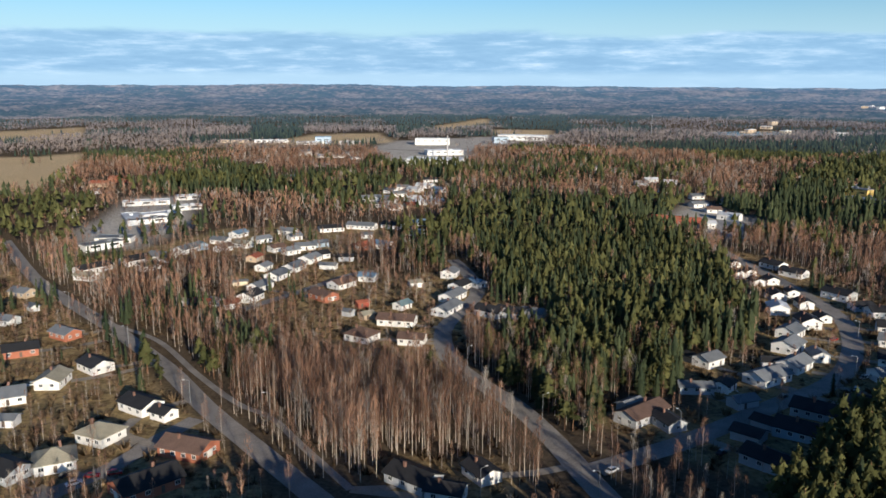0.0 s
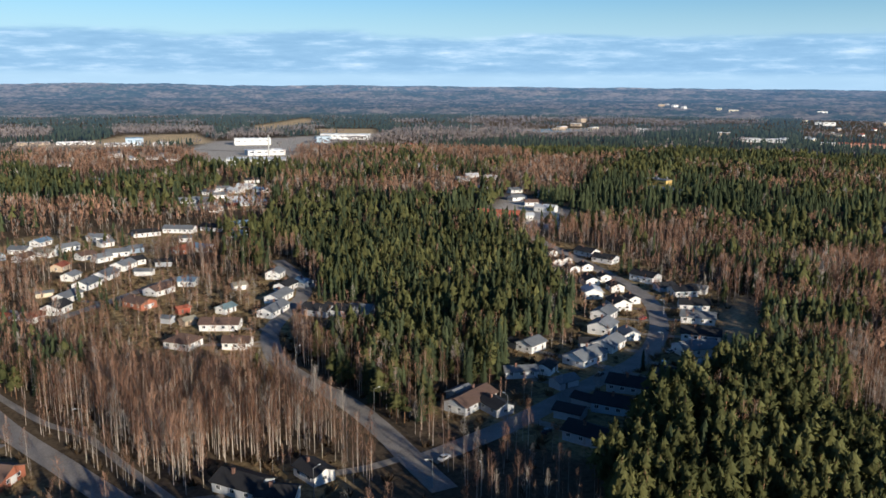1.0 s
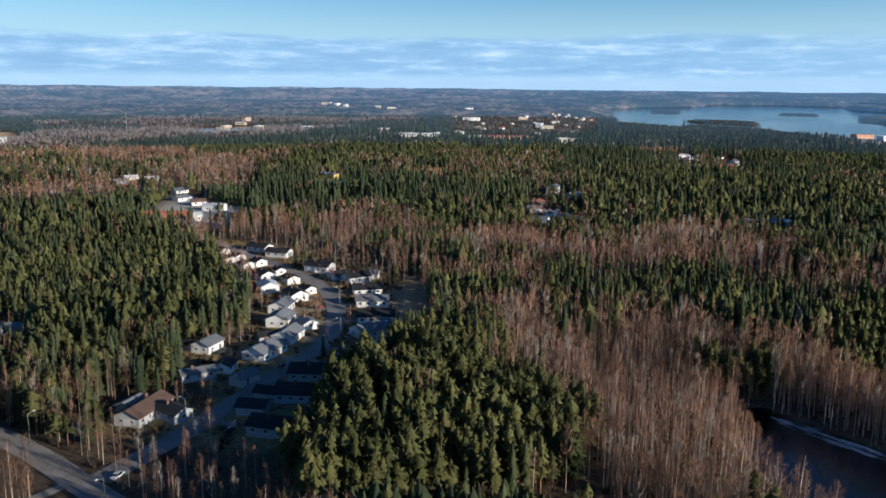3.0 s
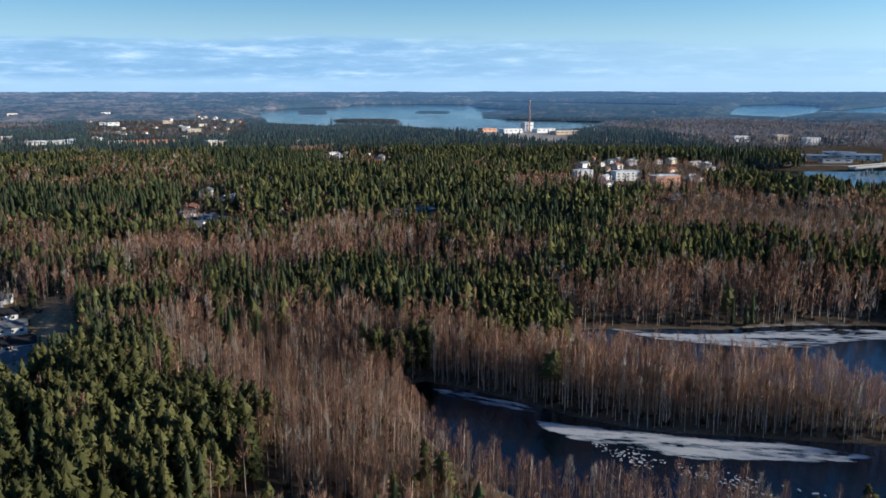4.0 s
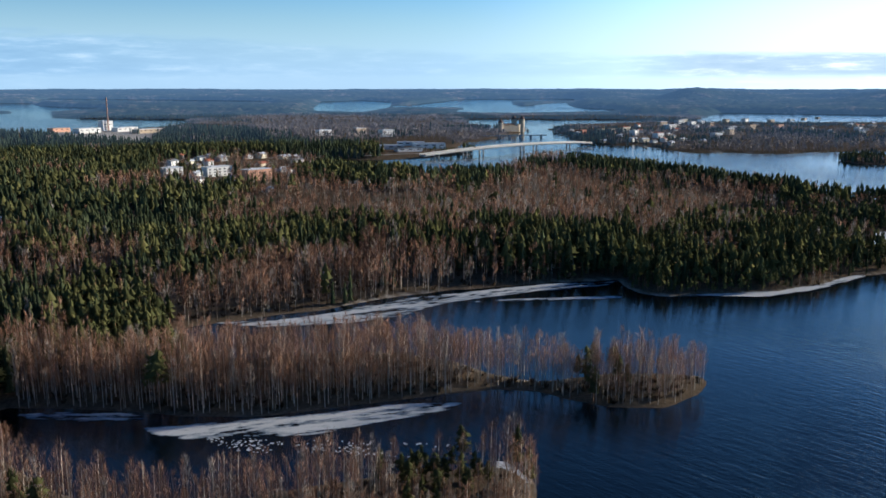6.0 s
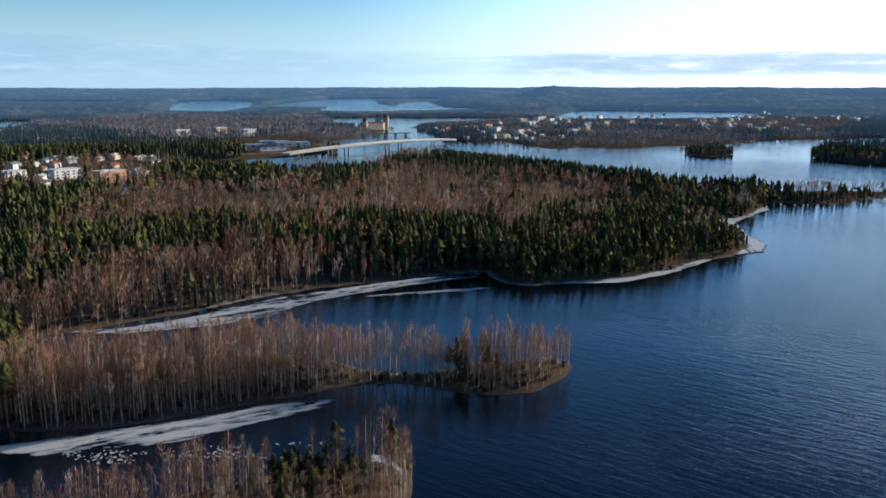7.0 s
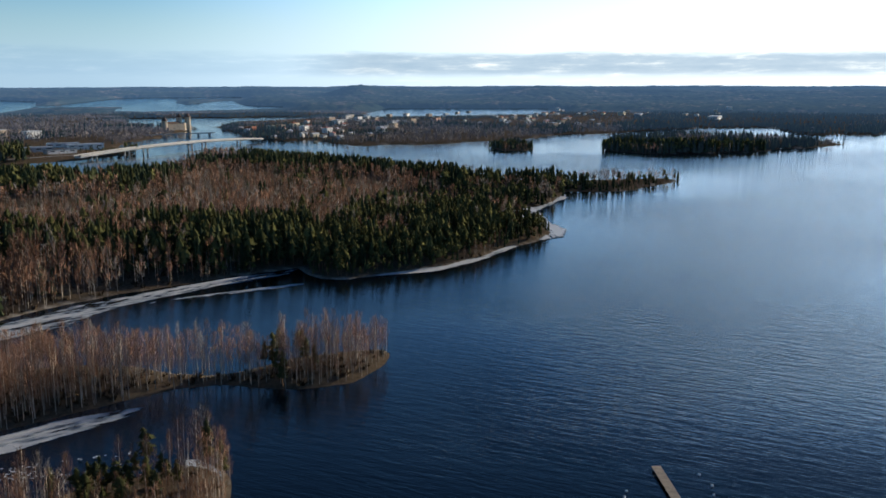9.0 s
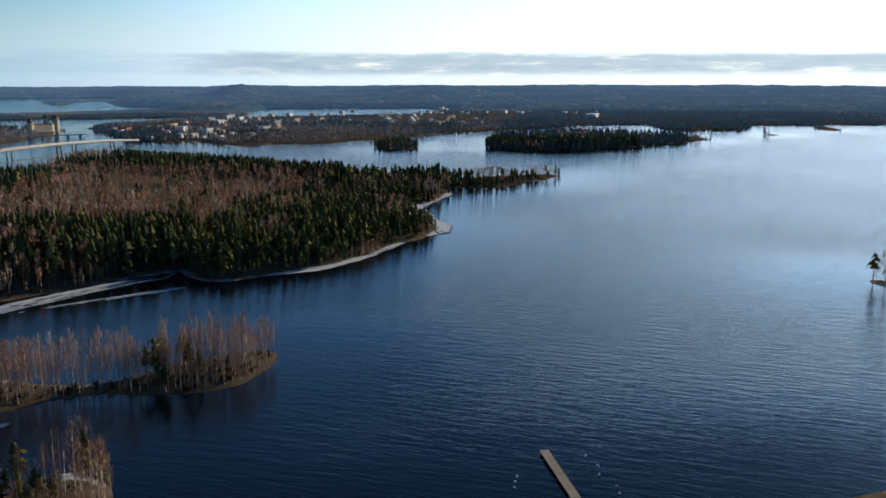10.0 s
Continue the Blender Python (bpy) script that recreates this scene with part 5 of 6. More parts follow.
house(-83, 604, 20, 18, 9, 2.9, "black", "white", "n")
house(-61, 614, 162, 22, 9, 2.9, "grey", "white", "n")
house(-38, 617, 148, 16, 9, 2.9, "black", "white", "n")
house(-51, 539, 45, 14, 9, 2.9, "red", "brick", "n")
house(-40, 541, 145, 13, 9, 2.9, "blue", "white", "n")
house(-91, 535, 22, 13, 8, 2.9, "grey", "white", "n")
house(-82, 545, 29, 9, 7, 2.9, "grey", "blue", "n")
house(-54, 577, 1, 8, 6, 2.8, "grey", "white", "n")
house(-20, 587, 152, 12, 8, 2.9, "blue", "grey", "n")
house(-19, 629, 14, 14, 8, 2.9, "blue", "grey", "n")
house(-109, 531, 45, 10, 8, 2.8, "brown", "white", "n")
house(-98, 522, 44, 10, 8, 2.8, "grey", "white", "n")
# next three: dark roofs and grey walls stand in for shade on them
house(23, 382, 143, 14, 9, 2.9, "black", "grey", "n")
house(33, 380, 151, 14, 9, 2.9, "black", "grey", "n")
house(43, 378, 154, 10, 8, 2.9, "grey", "grey", "n")
house(19, 437, 125, 9, 7, 2.8, "blue", "grey", "n")
house(105, 312, 36, 10, 8, 3.2, "grey", "white", "n")
house(100, 316, 121, 6, 5, 2.5, "black", "grey", "s")
house(121, 293, 33, 16, 10, 3, "grey", "white", "n")
house(137, 307, 42, 13, 9, 3, "grey", "white", "n")
house(130, 310, 169, 9, 6, 2.6, "black", "grey", "s")
house(151, 318, 88, 8, 7, 2.8, "grey", "white", "n")
house(144, 330, 49, 12, 10, 3.4, "grey", "white", "n")
house(153, 350, 46, 11, 9, 3.2, "grey", "white", "n")
house(167, 365, 90, 11, 9, 3.6, "black", "white", "n")
house(178, 374, 92, 7, 6, 2.8, "black", "white", "n")
house(163, 389, 79, 11, 9, 3.4, "white", "white", "n")
house(180, 399, 87, 9, 7, 3, "black", "white", "n")
house(172, 415, 90, 10, 8, 3, "black", "white", "n")
house(183, 421, 86, 7, 6, 2.8, "black", "white", "n")
house(173, 444, 96, 8, 7, 2.8, "black", "white", "n")
house(169, 462, 96, 8, 7, 2.8, "black", "white", "n")
house(177, 466, 92, 7, 6, 2.8, "black", "white", "n")
house(175, 487, 92, 8, 6, 2.8, "black", "white", "n")
house(182, 447, 91, 8, 7, 2.8, "black", "white", "n")
house(198, 484, 117, 14, 9, 2.9, "black", "white", "n")
house(202, 464, 128, 14, 9, 2.9, "black", "white", "n")
house(205, 415, 120, 15, 9, 3.6, "black", "white", "n")
house(206, 394, 7, 10, 7, 2.6, "black", "blue", "n")
house(210, 382, 178, 13, 9, 3.2, "black", "white", "n")
house(202, 356, 159, 14, 9, 3, "black", "white", "n")
house(193, 335, 148, 15, 9, 3, "grey", "white", "n")
house(181, 311, 149, 16, 10, 3, "black", "white", "n")
house(169, 294, 7, 16, 10, 3, "grey", "white", "n")
house(160, 270, 34, 11, 9, 3.2, "grey", "white", "n")
house(143, 261, 145, 16, 11, 2.9, "black", "white", "h")
house(126, 257, 141, 19, 10, 2.9, "black", "grey", "n")
house(113, 240, 140, 18, 10, 2.9, "black", "blue", "n")
house(95, 240, 137, 9, 7, 2.6, "black", "grey", "s")
house(104, 248, 130, 9, 6, 2.6, "black", "grey", "s")
house(95, 220, 129, 17, 9, 2.9, "black", "grey", "n")
house(102, 284, 49, 8, 6, 2.8, "black", "white", "n")
house(91, 282, 175, 12, 6, 2.6, "grey", "grey", "n")
house(103, 268, 22, 9, 6, 2.6, "grey", "grey", "s")
# roof and walls coloured darker here in place of shade
house(66, 258, 40, 18, 9, 3, "brown", "grey", "n")
house(73, 251, 111, 10, 7, 2.8, "black", "grey", "n")
house(64, 265, 37, 8, 6, 2.6, "grey", "grey", "s")
house(221, 384, 134, 7, 6, 2.8, "grey", "white", "s")
house(-68, 763, 23, 16, 9, 3, "grey", "white", "f")
house(-54, 763, 160, 13, 9, 3, "grey", "white", "f")
house(-48, 742, 148, 12, 9, 3, "grey", "white", "f")
house(-54, 721, 166, 12, 8, 3, "grey", "white", "f")
house(-52, 818, 148, 12, 9, 3, "grey", "white", "f")
house(-42, 794, 15, 14, 9, 3, "grey", "white", "f")
house(-41, 844, 171, 12, 8, 3, "grey", "white", "f")
house(-28, 827, 146, 14, 9, 3, "white", "white", "f")
house(-19, 858, 157, 18, 9, 3, "white", "white", "f")
house(-28, 760, 32, 14, 9, 3, "white", "white", "f")
house(-20, 742, 152, 14, 9, 3, "white", "white", "f")
house(-10, 786, 163, 14, 9, 3, "grey", "blue", "f")
house(-4, 827, 144, 14, 9, 3, "blue", "white", "f")
house(-6, 742, 12, 12, 9, 3, "blue", "grey", "f")
house(-41, 708, 165, 10, 8, 3, "grey", "white", "f")
house(-29, 722, 26, 10, 8, 3, "red", "tan", "f")
house(-15, 913, 13, 16, 9, 3, "black", "white", "f")
house(184, 1034, 2, 16, 10, 3, "grey", "white", "f")
house(204, 1009, 7, 20, 10, 3, "grey", "blue", "f")
house(186, 984, 1, 12, 9, 3, "white", "white", "f")
house(213, 887, 4, 14, 9, 3, "grey", "grey", "f")
house(231, 917, 4, 14, 9, 3, "white", "white", "f")
house(247, 897, 165, 14, 9, 3, "white", "white", "f")
house(223, 831, 3, 12, 9, 3, "grey", "white", "f")
house(228, 732, 19, 16, 9, 3, "grey", "white", "f")
house(230, 697, 174, 12, 9, 3, "brown", "white", "f")
house(258, 746, 173, 12, 9, 4, "grey", "blue", "f")
house(241, 783, 19, 14, 9, 3, "grey", "white", "f")
house(234, 1344, 152, 22, 12, 6, "red", "tan", "f")
house(231, 659, 137, 18, 8, 4, "white", "white", "f")
house(202, 620, 174, 9, 8, 4, "white", "white", "f")
house(179, 653, 153, 22, 8, 3, "red", "red", "f")
house(192, 642, 175, 20, 8, 3, "red", "red", "f")
house(375, 852, 162, 18, 10, 3, "grey", "grey", "f")
house(459, 1002, 155, 14, 8, 3, "grey", "white", "f")
house(459, 977, 155, 10, 8, 3, "grey", "white", "f")
house(436, 857, 165, 14, 10, 3, "grey", "white", "f")
house(346, 695, 136, 12, 9, 3, "brown", "yellow", "f")
house(-360, 866, 179, 20, 10, 4, "red", "tan", "f")
house(-354, 906, 177, 24, 10, 4, "red", "brick", "f")
house(-344, 813, 35, 9, 8, 3, "grey", "white", "f")
house(-248, 1126, 12, 14, 9, 3, "grey", "white", "f")
house(-177, 942, 155, 16, 9, 3, "grey", "blue", "f")
house(-205, 1230, 21, 20, 12, 6, "grey", "white", "f")
house(-174, 1194, 32, 16, 9, 3, "white", "white", "f")
house(-157, 1075, 152, 18, 9, 3, "grey", "grey", "f")
house(-150, 1195, 175, 16, 9, 3, "grey", "white", "f")
house(-123, 1170, 24, 16, 9, 3, "grey", "white", "f")
house(-143, 1241, 19, 14, 9, 3, "grey", "grey", "f")
house(450, 516, 157, 12, 9, 3, "grey", "white", "f")
house(417, 470, 120, 12, 9, 3, "grey", "white", "f")
house(448, 492, 156, 12, 9, 3, "grey", "white", "f")
house(442, 470, 125, 12, 9, 3, "grey", "white", "f")
house(407, 453, 156, 12, 9, 3, "grey", "white", "f")
house(438, 454, 154, 12, 9, 3, "grey", "white", "f")
house(561, 413, 126, 14, 10, 5, "brown", "tan", "f")
house(544, 377, 137, 16, 9, 3, "blue", "white", "f")
house(564, 368, 141, 18, 9, 3, "blue", "blue", "f")
house(484, 353, 16, 7, 6, 3, "grey", "grey", "f")
house(512, 512, 171, 16, 9, 3, "grey", "white", "f")
house(513, 420, 165, 18, 9, 3, "grey", "brick", "f")
house(868, 687, 176, 14, 9, 3, "grey", "white", "f")
house(861, 702, 177, 12, 9, 3, "grey", "white", "f")
house(885, 648, 174, 16, 9, 5, "red", "brick", "f")
house(861, 802, 1, 12, 9, 3, "grey", "white", "f")
house(841, 341, 124, 14, 9, 4, "brown", "white", "f")
house(816, 306, 165, 16, 9, 4, "grey", "white", "f")
house(1058, 392, 170, 14, 9, 4, "grey", "white", "f")
house(1053, 362, 157, 14, 9, 4, "grey", "grey", "f")
house(838, 279, 0, 9, 7, 4, "grey", "white", "f")
house(1053, 262, 152, 16, 9, 4, "grey", "white", "f")
house(754, 217, 154, 9, 7, 3, "blue", "white", "f")
house(895, 364, 148, 12, 9, 5, "white", "tan", "f")
block(849, 255, 141, 30, 12, 11, "white", "pink", "apartment_block")
block(880, 308, 141, 30, 12, 10, "white", "white", "apartment_block")
block(878, 357, 141, 20, 12, 9, "white", "white", "apartment_block")
block(-227, 563, 4, 24, 12, 3.4, "grey", "white", "hall")
block(-227, 539, 50, 26, 10, 4, "grey", "white", "hall")
block(-246, 647, 117, 43, 12, 3.4, "white", "grey", "hall")
block(-267, 738, 20, 40, 12, 3.4, "white", "white", "hall")
block(-230, 666, 37, 31, 12, 3.4, "white", "white", "hall")
block(-240, 775, 17, 24, 10, 3.4, "white", "white", "hall")
block(-231, 639, 38, 28, 10, 3.4, "grey", "white", "hall")
block(-221, 706, 29, 24, 10, 3.4, "white", "white", "hall")
block(-11, 1116, 169, 75, 34, 7, "white", "white", "hall")
block(1, 1254, 12, 55, 24, 7, "white", "white", "hall")
block(-19, 1456, 1, 60, 24, 10, "white", "white", "hall")
block(150, 1574, 163, 90, 30, 9, "white", "white", "hall")
block(102, 1487, 8, 26, 20, 11, "grey", "blue", "hall")
block(-376, 1499, 14, 50, 20, 4.5, "grey", "tan", "hall")
block(-310, 1501, 12, 60, 20, 4, "white", "white", "hall")
block(-233, 1463, 9, 50, 20, 4.5, "white", "white", "hall")
block(-213, 1477, 8, 28, 24, 12, "blue", "blue", "hall")
block(-162, 1452, 168, 34, 16, 6, "white", "white", "hall")
block(402, 793, 117, 24, 12, 9, "grey", "yellow", "hall")
block(385, 748, 117, 36, 14, 5, "grey", "tan", "hall")
block(1007, 1235, 141, 95, 20, 7, "red", "pink", "hall")
block(895, 1370, 147, 80, 20, 6, "white", "white", "hall")
block(1028, 1087, 137, 40, 16, 9, "grey", "tan", "hall")
block(1767, 859, 152, 24, 18, 20, "white", "white", "hall")
block(1625, 829, 153, 50, 20, 9, "white", "white", "hall")
block(1695, 783, 151, 50, 20, 8, "white", "white", "hall")
block(1633, 707, 149, 60, 20, 7, "white", "tan", "hall")
block(1685, 920, 155, 40, 20, 8, "grey", "pink", "hall")
block(1266, 171, 110, 40, 16, 6, "white", "grey", "hall")
block(1345, 147, 96, 44, 16, 6, "white", "white", "hall")
block(1312, 115, 107, 50, 18, 7, "white", "white", "hall")
block(1237, 139, 120, 40, 14, 5, "grey", "white", "hall")
block(1573, 218, 134, 28, 14, 12, "white", "white", "apartment_block")
block(1653, 283, 136, 24, 14, 11, "white", "tan", "apartment_block")
block(1590, 342, 138, 30, 14, 10, "white", "white", "apartment_block")
block(1783, -258, 141, 26, 12, 9, "red", "cream", "apartment_block")
block(1743, -223, 136, 22, 12, 8, "brown", "tan", "apartment_block")
block(1746, -205, 143, 18, 12, 8, "brown", "cream", "apartment_block")
block(1863, -367, 136, 28, 14, 9, "white", "white", "apartment_block")
block(2145, -446, 139, 28, 14, 9, "grey", "white", "apartment_block")
block(1774, -469, 142, 24, 12, 8, "grey", "grey", "apartment_block")
block(1889, -547, 135, 24, 12, 9, "brown", "tan", "apartment_block")
block(1933, -622, 133, 22, 12, 8, "brown", "pink", "apartment_block")
block(1710, -160, 145, 22, 14, 9, "brown", "brick", "apartment_block")
block(1790, -1313, 136, 80, 24, 8, "white", "white", "hall")
block(2257, -1709, 143, 50, 20, 8, "white", "white", "hall")
block(2125, -1243, 141, 40, 16, 9, "white", "cream", "apartment_block")
block(2005, -1225, 137, 40, 16, 8, "white", "grey", "apartment_block")
# pale blocks and halls on the outskirts and along the far waterfront
block(1527, 3040, 150, 22, 12, 7, "white", "tan", "hall")
block(1654, 3242, 35, 18, 12, 7, "white", "white", "hall")
block(1485, 2850, 35, 30, 12, 7, "white", "white", "hall")
block(1488, 2788, 35, 22, 12, 9, "white", "white", "hall")
block(688, 1912, 157, 18, 12, 6, "grey", "tan", "apartment_block")
block(711, 1934, 35, 30, 12, 9, "white", "tan", "hall")
block(776, 2006, 140, 26, 12, 6, "white", "tan", "hall")
block(847, 2149, 35, 26, 12, 9, "grey", "tan", "apartment_block")
block(729, 1778, 35, 26, 12, 9, "white", "cream", "hall")
block(808, 1692, 150, 26, 12, 9, "grey", "white", "hall")
block(927, 1560, 157, 26, 12, 6, "white", "tan", "apartment_block")
block(899, 1371, 157, 18, 12, 6, "grey", "white", "hall")
block(931, 1364, 35, 26, 12, 7, "white", "white", "hall")
block(1778, 2408, 157, 30, 12, 9, "grey", "white", "hall")
block(1420, 1928, 140, 26, 12, 6, "white", "white", "hall")
block(1402, 1870, 157, 30, 12, 9, "grey", "white", "hall")
block(1571, 1864, 157, 26, 12, 7, "white", "tan", "apartment_block")
block(1341, 1527, 35, 30, 12, 9, "white", "white", "apartment_block")
block(1314, 1471, 150, 30, 12, 7, "grey", "cream", "apartment_block")
block(953, 1268, 140, 26, 12, 7, "white", "cream", "hall")
block(946, 1228, 150, 30, 12, 6, "white", "cream", "apartment_block")
block(1013, 1088, 157, 26, 12, 9, "white", "cream", "apartment_block")
block(1553, 2660, 140, 18, 12, 9, "white", "cream", "apartment_block")
block(1546, 2554, 157, 30, 12, 9, "white", "cream", "hall")
block(1953, -1338, 131, 21, 11, 8, "white", "tan", "hall")
block(1944, -1366, 137, 26, 11, 7, "grey", "white", "hall")
block(2214, -1626, 142, 14, 11, 8, "white", "tan", "apartment_block")
block(1991, -1471, 134, 18, 11, 8, "grey", "cream", "apartment_block")
block(2542, -1247, 141, 18, 11, 7, "white", "white", "hall")
block(2374, -1088, 139, 14, 11, 8, "white", "white", "hall")
block(2537, -888, 146, 21, 11, 8, "white", "tan", "hall")
block(2627, -960, 135, 14, 11, 7, "grey", "tan", "hall")
block(2453, -822, 130, 21, 11, 7, "white", "white", "hall")
block(2258, -706, 133, 18, 11, 7, "white", "tan", "apartment_block")
block(2209, -468, 130, 26, 11, 8, "white", "cream", "apartment_block")
block(2069, -460, 143, 26, 11, 8, "grey", "white", "hall")
block(2127, -496, 135, 18, 11, 7, "white", "white", "hall")
block(2026, -493, 134, 14, 11, 8, "white", "tan", "hall")
block(2252, -589, 136, 18, 11, 7, "grey", "tan", "apartment_block")
block(2316, -656, 145, 26, 11, 8, "grey", "white", "hall")
# drives from the garden houses to the nearest street
for hx, hy, hr in HOUSE_SPOTS[1:]:
    if hr < 7.5 or math.hypot(hx, hy) > 460:
        continue
    best = min(((math.hypot(px - hx, py - hy), px, py) for line, width, mat, _ in ROADS if mat is ASPHALT for px, py in smooth_line(line)), default=None)
    if 12 < best[0] < 48:
        k = (hr - 3) / best[0]
        road("driveway", [(hx + (best[1] - hx) * k, hy + (best[2] - hy) * k), ((hx + best[1]) / 2 + 1.5, (hy + best[2]) / 2 - 1), (best[1], best[2])], 3.6, GRAVEL, "pale gravel drive to a garden house", 0.12)
# the town across the water and its outskirts
town = np.random.RandomState(5)
for ring, count, tall in ((TOWN_A, 44, 0.05), (TOWN_C, 80, 0.12), (TOWN_D, 130, 0.2), (TOWN_E, 34, 0.0), (TOWN_F, 40, 0.0), (TOWN_G, 70, 0.03)):
    xs, ys = [p[0] for p in ring], [p[1] for p in ring]
    for _ in range(count):
        x, y = town.uniform(min(xs), max(xs)), town.uniform(min(ys), max(ys))
        if signed(np.array([x]), np.array([y]), ring)[0] < 4 or inland(np.array([x]), np.array([y]))[0] < 8:
            continue
        if any((x - hx) ** 2 + (y - hy) ** 2 < (hr + 9) ** 2 for hx, hy, hr in HOUSE_SPOTS):
            continue
        yaw = math.degrees(math.atan2(y, x)) + 150 + town.uniform(-18, 18)
        wall, roof = town.choice(["white", "cream", "white", "cream", "white", "tan", "tan"]), town.choice(["grey", "white", "red", "white", "white"])
        if town.rand() < tall:
            block(x, y, yaw, town.uniform(16, 28), 12, town.choice([6, 9, 9]), roof, wall, "apartment_block")
        else:
            house(x, y, yaw, town.uniform(10, 18), town.uniform(8, 10), town.choice([3, 3, 5.5]), roof, wall, "f")

# ---- woods ----
x, y = spots(88, 335, 2.85, rng)
kind, tall = stand(x, y, rng)
order = np.argsort(np.hypot(x, y))
own = np.zeros(len(x), bool)
for name, zone_ring, limit in (("birch", BIRCH_MID, 280), ("aspen", BIRCH_MID, 40), ("pine", PINE_HILL, 260), ("spruce", BIRCH_MID, 60), ("birch", ISLAND_TIP, 120), ("pine", ISLAND_TIP, 60)):
    inside = (signed(x, y, zone_ring) > -6) & (kind == name) & ~own
    chosen = order[inside[order]][:limit]
    own[chosen] = True
    for i in chosen:
        tree(name, float(x[i]), float(y[i]), float(tall[i]), rng.rand() * 360, rng.randint(0, 7))
WOOD_LABELS = {"birch": "bare birch wood with pale trunks and reddish twigs", "aspen": "bare grey aspens among the birches", "spruce": "dense dark green spruce wood", "pine": "olive green pine wood with reddish trunks"}
for name in ("birch", "aspen", "spruce", "pine"):
    # nearest trees: unseen, there for the shadows they cast
    on = (kind == name) & ~own & (np.hypot(x, y) < 146)
    wood(name + "_wood", name, 2, x[on], y[on], tall[on], WOOD_LABELS[name], rng)
    on = (kind == name) & ~own & (np.hypot(x, y) >= 146)
    wood(name + "_wood", name, 0, x[on], y[on], tall[on], WOOD_LABELS[name], rng)
for tier, r0, r1, step in ((1, 335, 600, 4.2), (2, 600, 1300, 7.2), (3, 1300, 2700, 10.5)):
    x, y = spots(r0, r1, step, rng)
    kind, tall = stand(x, y, rng)
    for name in ("birch", "aspen", "spruce", "pine"):
        on = kind == name
        if tier == 3:
            on = (kind == name) | (kind == {"birch": "aspen", "spruce": "pine"}.get(name))
            if name in ("aspen", "pine"):
                continue
            # far kinds carry the haze painted into their materials
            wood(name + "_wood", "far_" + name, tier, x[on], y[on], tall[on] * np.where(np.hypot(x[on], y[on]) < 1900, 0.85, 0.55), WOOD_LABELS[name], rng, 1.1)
            continue
        wood(name + "_wood", name, tier, x[on], y[on], tall[on], WOOD_LABELS[name], rng, (1.0, 1.0, 1.25)[tier])
# thick woods along the far shores and on the islands
x, y = spots(640, 2700, 7.5, rng, 60, 150)
d = inland(x, y)
on = (d > -1.5) & (d < 50)
x, y = x[on], y[on]
kind, tall = stand(x, y, rng)
for name in ("birch", "spruce"):
    on = (kind == name) | (kind == {"birch": "aspen", "spruce": "pine"}[name])
    # haze is painted into these far kinds as well
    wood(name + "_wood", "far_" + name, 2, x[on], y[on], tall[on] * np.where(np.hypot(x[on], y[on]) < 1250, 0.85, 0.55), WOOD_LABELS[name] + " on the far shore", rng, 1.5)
# brushwood added below the bare trees, coloured dark to deepen the shade there
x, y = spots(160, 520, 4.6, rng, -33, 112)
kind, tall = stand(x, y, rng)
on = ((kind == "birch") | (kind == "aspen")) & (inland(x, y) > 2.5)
wood("brushwood", "brush", 2, x[on], y[on], rng.uniform(1.2, 3.4, int(on.sum())), "low brushwood under the bare birches, coloured dark for shade", rng)
# garden shrubs
x, y = spots(170, 560, 4.2, rng)
near_home = np.zeros(len(x), bool)
for ring in HOMES:
    near_home |= signed(x, y, ring) > 0
for line, width, *_ in ROADS:
    near_home &= along(x, y, line) > width / 2 + 0.8
for hx, hy, hr in HOUSE_SPOTS:
    near_home &= (x - hx) ** 2 + (y - hy) ** 2 > hr * hr
near_home &= (rng.rand(len(x)) < 0.8) & (inland(x, y) > 2)
x, y = x[near_home], y[near_home]
wood("garden_shrubs", "shrub", 1, x, y, 1.0 + 3.2 * rng.rand(len(x)) ** 1.5, "bare brown garden shrubs and hedges", rng)

